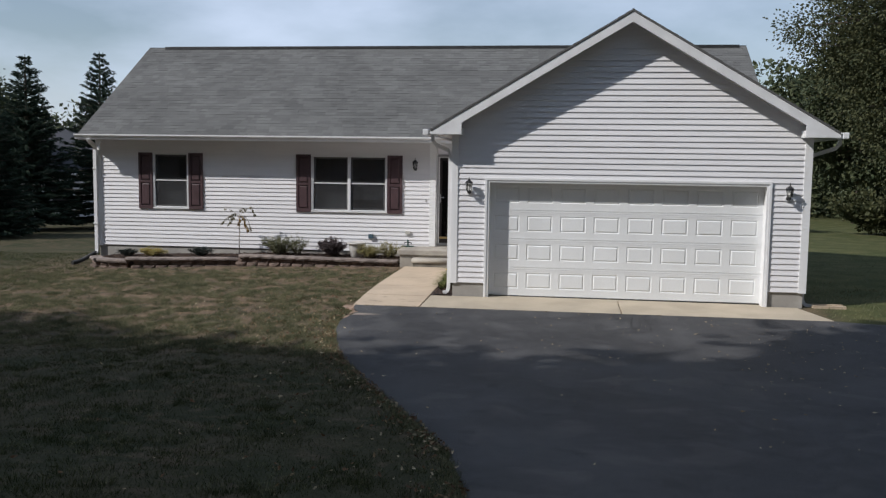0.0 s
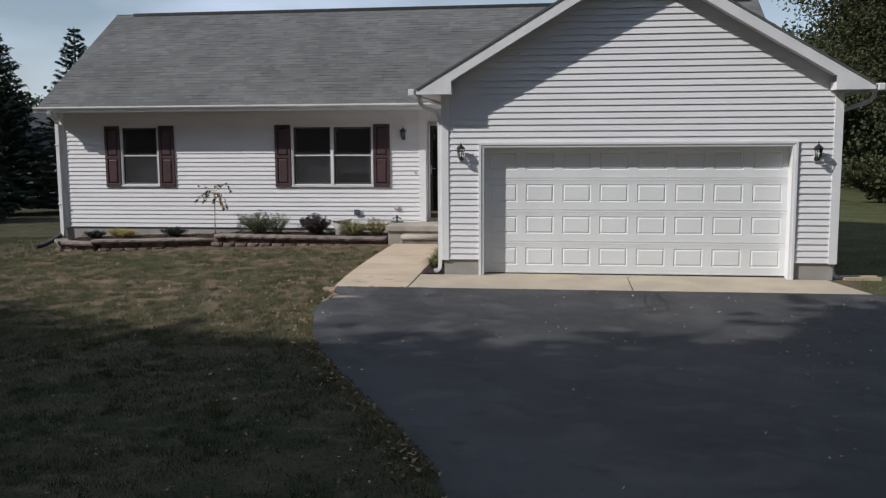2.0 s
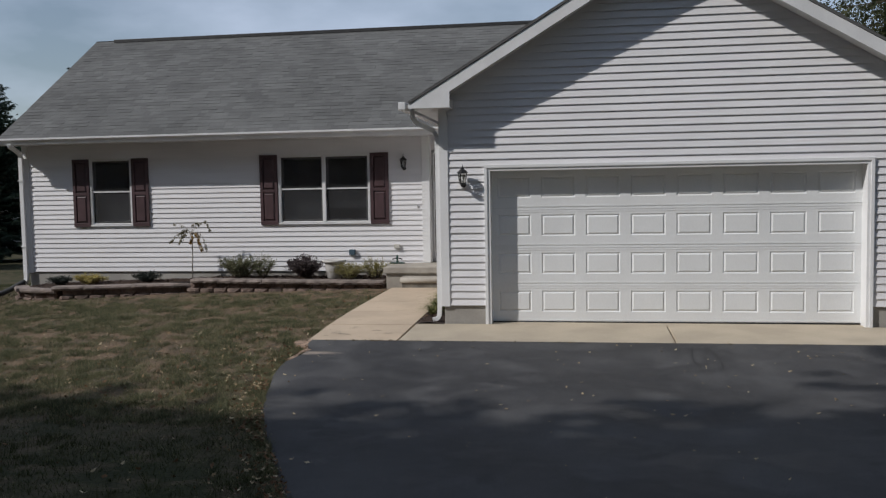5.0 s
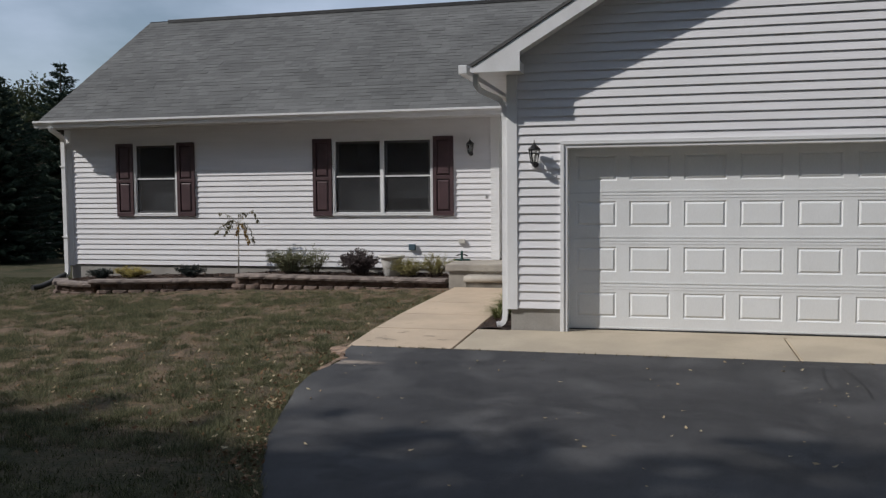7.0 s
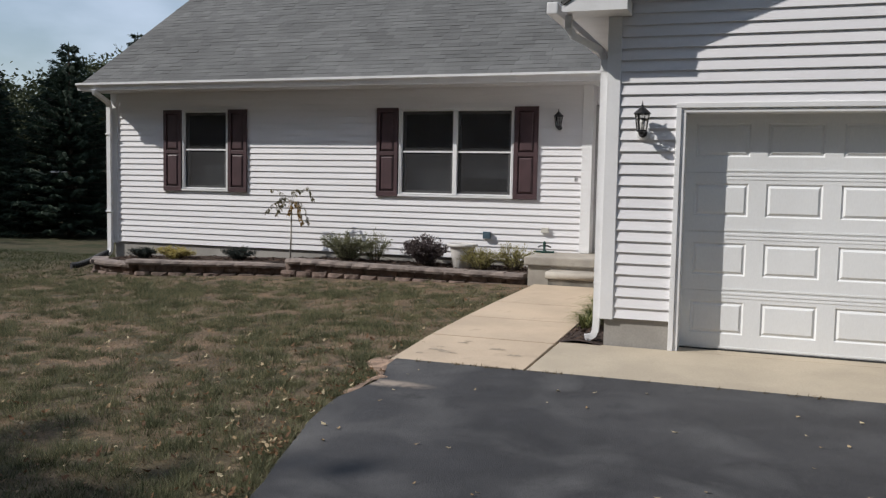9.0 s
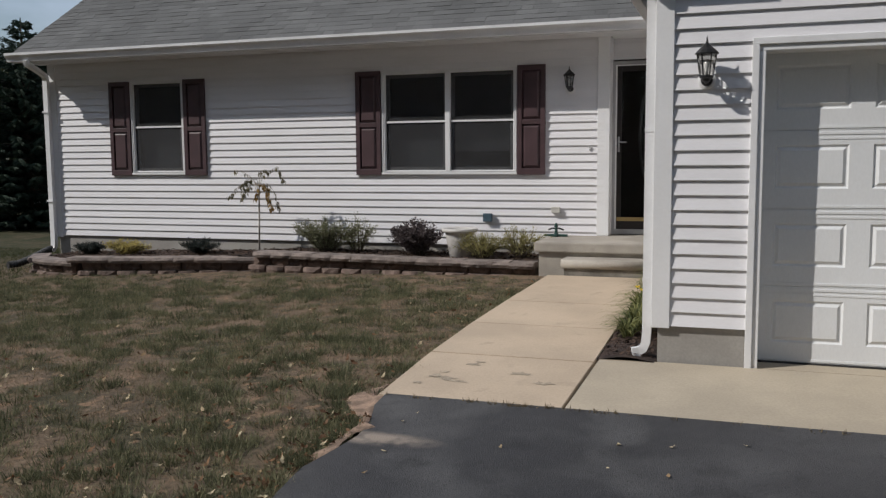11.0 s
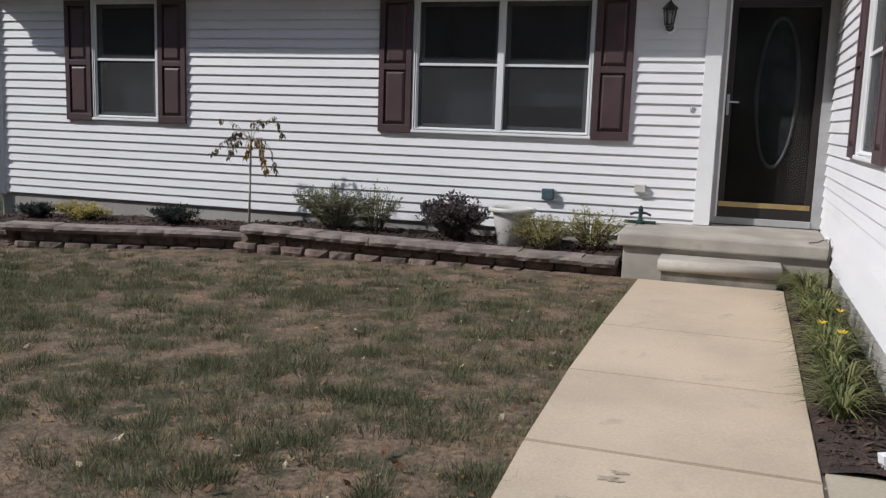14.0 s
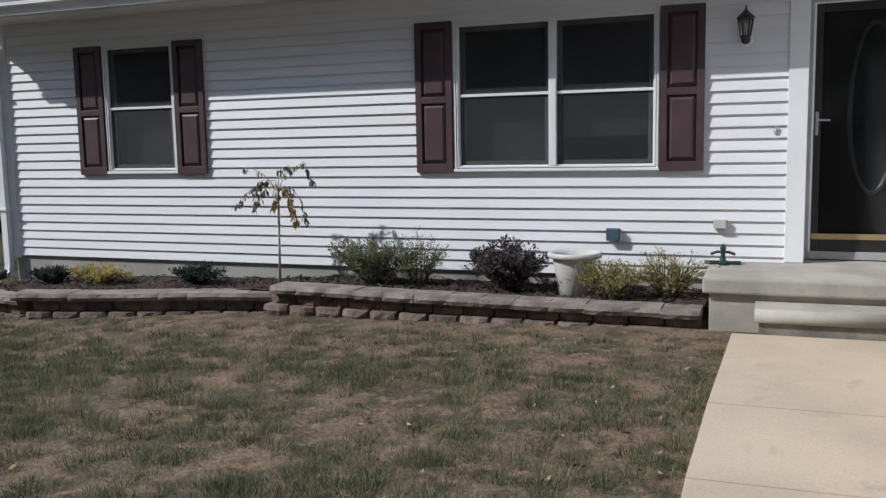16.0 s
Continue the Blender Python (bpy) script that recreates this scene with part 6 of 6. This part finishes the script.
blades(100000, -18.0, -9.6, -5.0, 9.0, lambda x, y: 0.4 + 0.6 * patch(x, y, 0.4), (0.03, 0.07), (0.003, 0.006), SHADEGREEN, "side_grass", "green grass beside the house")
blades(30000, 5.9, 12.0, -1.2, 14.0, dry, (0.03, 0.08), (0.004, 0.008), LUSH, "side_grass", "half-dry grass beside the garage")

# ---- dark tar marks below the apron joint ----
v, f = [], []
for x0, x1, bow in ((2.60, 2.57, -0.04), (2.76, 2.79, 0.05)):
    k = len(v)
    for i in range(15):
        q = i / 14
        y = -1.52 - 1.08 * q
        x = x0 + (x1 - x0) * q + bow * math.sin(math.pi * q) + 0.012 * noise.noise((y * 6, x0, 0))
        w = 0.022 * (0.6 + 0.5 * noise.noise((y * 4, x0 * 3, 1))) * (1 - 0.5 * q)
        v += [(x - w, y, ground_z(x, y) + 0.034), (x + w, y, ground_z(x, y) + 0.034)]
    f += [(k + 2 * i, k + 2 * i + 1, k + 2 * i + 3, k + 2 * i + 2) for i in range(14)]
tagged(piece("tar_marks", mesh_of("tar_marks", v, f), mat("old_tar", (0.022, 0.022, 0.023), 0.7, 0.4, 14, 90, 0.2, 0.3, 0.002)), "dark curved tar marks on the asphalt", "tar marks", kind="stuff")

# ---- fallen leaves ----
rng = random.Random(77)
spots = []
while len(spots) < 230:
    y = -1.4 - abs(rng.gauss(0, 3.4))
    x = rng.uniform(lerp_rows(EDGE, y) + 0.1, 6.5) if rng.random() < 0.5 else rng.gauss(4.2, 1.2)
    if lerp_rows(EDGE, y) + 0.1 < x < 7 and y > -13:
        spots.append((x, y, ground_z(x, y) + 0.036))
scatter("fallen_leaves", spots, CURL, FALLEN, "dry tan leaves scattered over the asphalt", "leaves", 8, (0.020, 0.056), 14)
spots = []
while len(spots) < 700:
    y = rng.uniform(-12, 3.6) if rng.random() < 0.6 else rng.uniform(-4.6, -0.6)
    e = lerp_rows(EDGE, y) if y < -1.25 else lerp_rows(WALK_L, y)
    x = e - abs(rng.gauss(0.05, 1.3)) if rng.random() < 0.8 else rng.uniform(-10, e)
    if x < e - 0.05 and y < float(np.interp(x, [q[0] for q in fx], [q[1] for q in fx])) - 0.2:
        spots.append((x, y, ground_z(x, y) + rng.uniform(0.015, 0.045)))
scatter("fallen_leaves", spots[::2], CURL, FALLEN, "dry tan and yellow leaves on the lawn", "leaves", 9, (0.022, 0.062), 45)
scatter("fallen_leaves", spots[1::2], CURL, BROWNLEAF, "curled brown leaves on the lawn", "leaves", 10, (0.025, 0.070), 45)
spots = []
while len(spots) < 900:
    y = -1.7 - 9.5 * rng.random() ** 1.3
    if noise.noise((y * 1.9, 7.7, 0)) < rng.uniform(-0.6, 0.3):
        continue
    x = lerp_rows(EDGE, y) - abs(rng.gauss(0.0, 0.16)) + 0.03
    spots.append((x, y, ground_z(x, y) + rng.uniform(0.02, 0.045)))
scatter("leaf_litter", spots[:640], CURL, BROWNLEAF, "brown leaf litter caught along the asphalt edge", "leaves", 12, (0.020, 0.055), 45)
scatter("leaf_litter", spots[640:], CURL, FALLEN, "pale leaf litter caught along the asphalt edge", "leaves", 13, (0.020, 0.055), 45)

# ---- grass in the seam of walk and asphalt, mud on the walk ----
rng = random.Random(91)
v, f = [], []
for _ in range(70):
    cx = rng.choice((rng.uniform(-2.1, 0.2), rng.uniform(-1.6, -0.7), rng.uniform(0, 5.4)))
    cy = -1.30 - 0.012 * (cx > 0) + rng.uniform(-0.015, 0.01)
    for _ in range(rng.randrange(4, 14)):
        add_leaf(v, f, Vector((cx + rng.gauss(0, 0.02), cy + rng.gauss(0, 0.008), ground_z(cx, cy) + 0.015)), Vector((rng.gauss(0, 0.8), rng.gauss(0, 0.8), 1)), rng.uniform(0.02, 0.05), 0.06, rng)
tagged(piece("seam_grass", mesh_of("seam_grass", v, f), GRASS), "dry grass growing in the seam of the paving", "grass", kind="stuff")
v, f = [], []
for cx, cy, r in ((-1.95, -0.80, 0.07), (-1.87, -0.84, 0.08), (-1.79, -0.89, 0.06), (-1.93, -0.70, 0.035), (-2.03, -0.98, 0.04), (-1.80, -0.47, 0.045), (-1.77, -0.40, 0.035),
                  (-1.42, -0.62, 0.08), (-1.22, -0.80, 0.06)):
    k = len(v)
    m = 17
    for i in range(m):
        a = 2 * math.pi * i / m
        q = r * (0.30 + 0.85 * rng.random())
        x, y = cx + q * 1.3 * math.cos(a), cy + q * 0.7 * math.sin(a)
        v.append((x, y, lerp_rows(WALK_Z, y) + 0.003))
    f.append(tuple(range(k, k + m)))
tagged(piece("mud_marks", mesh_of("mud_marks", v, f), mat("dried_mud", (0.40, 0.33, 0.245), 0.95, 0.3, 30, 120, 0.2, 0.4, 0.002)), "dried mud marks on the concrete walk", "mud", kind="stuff")
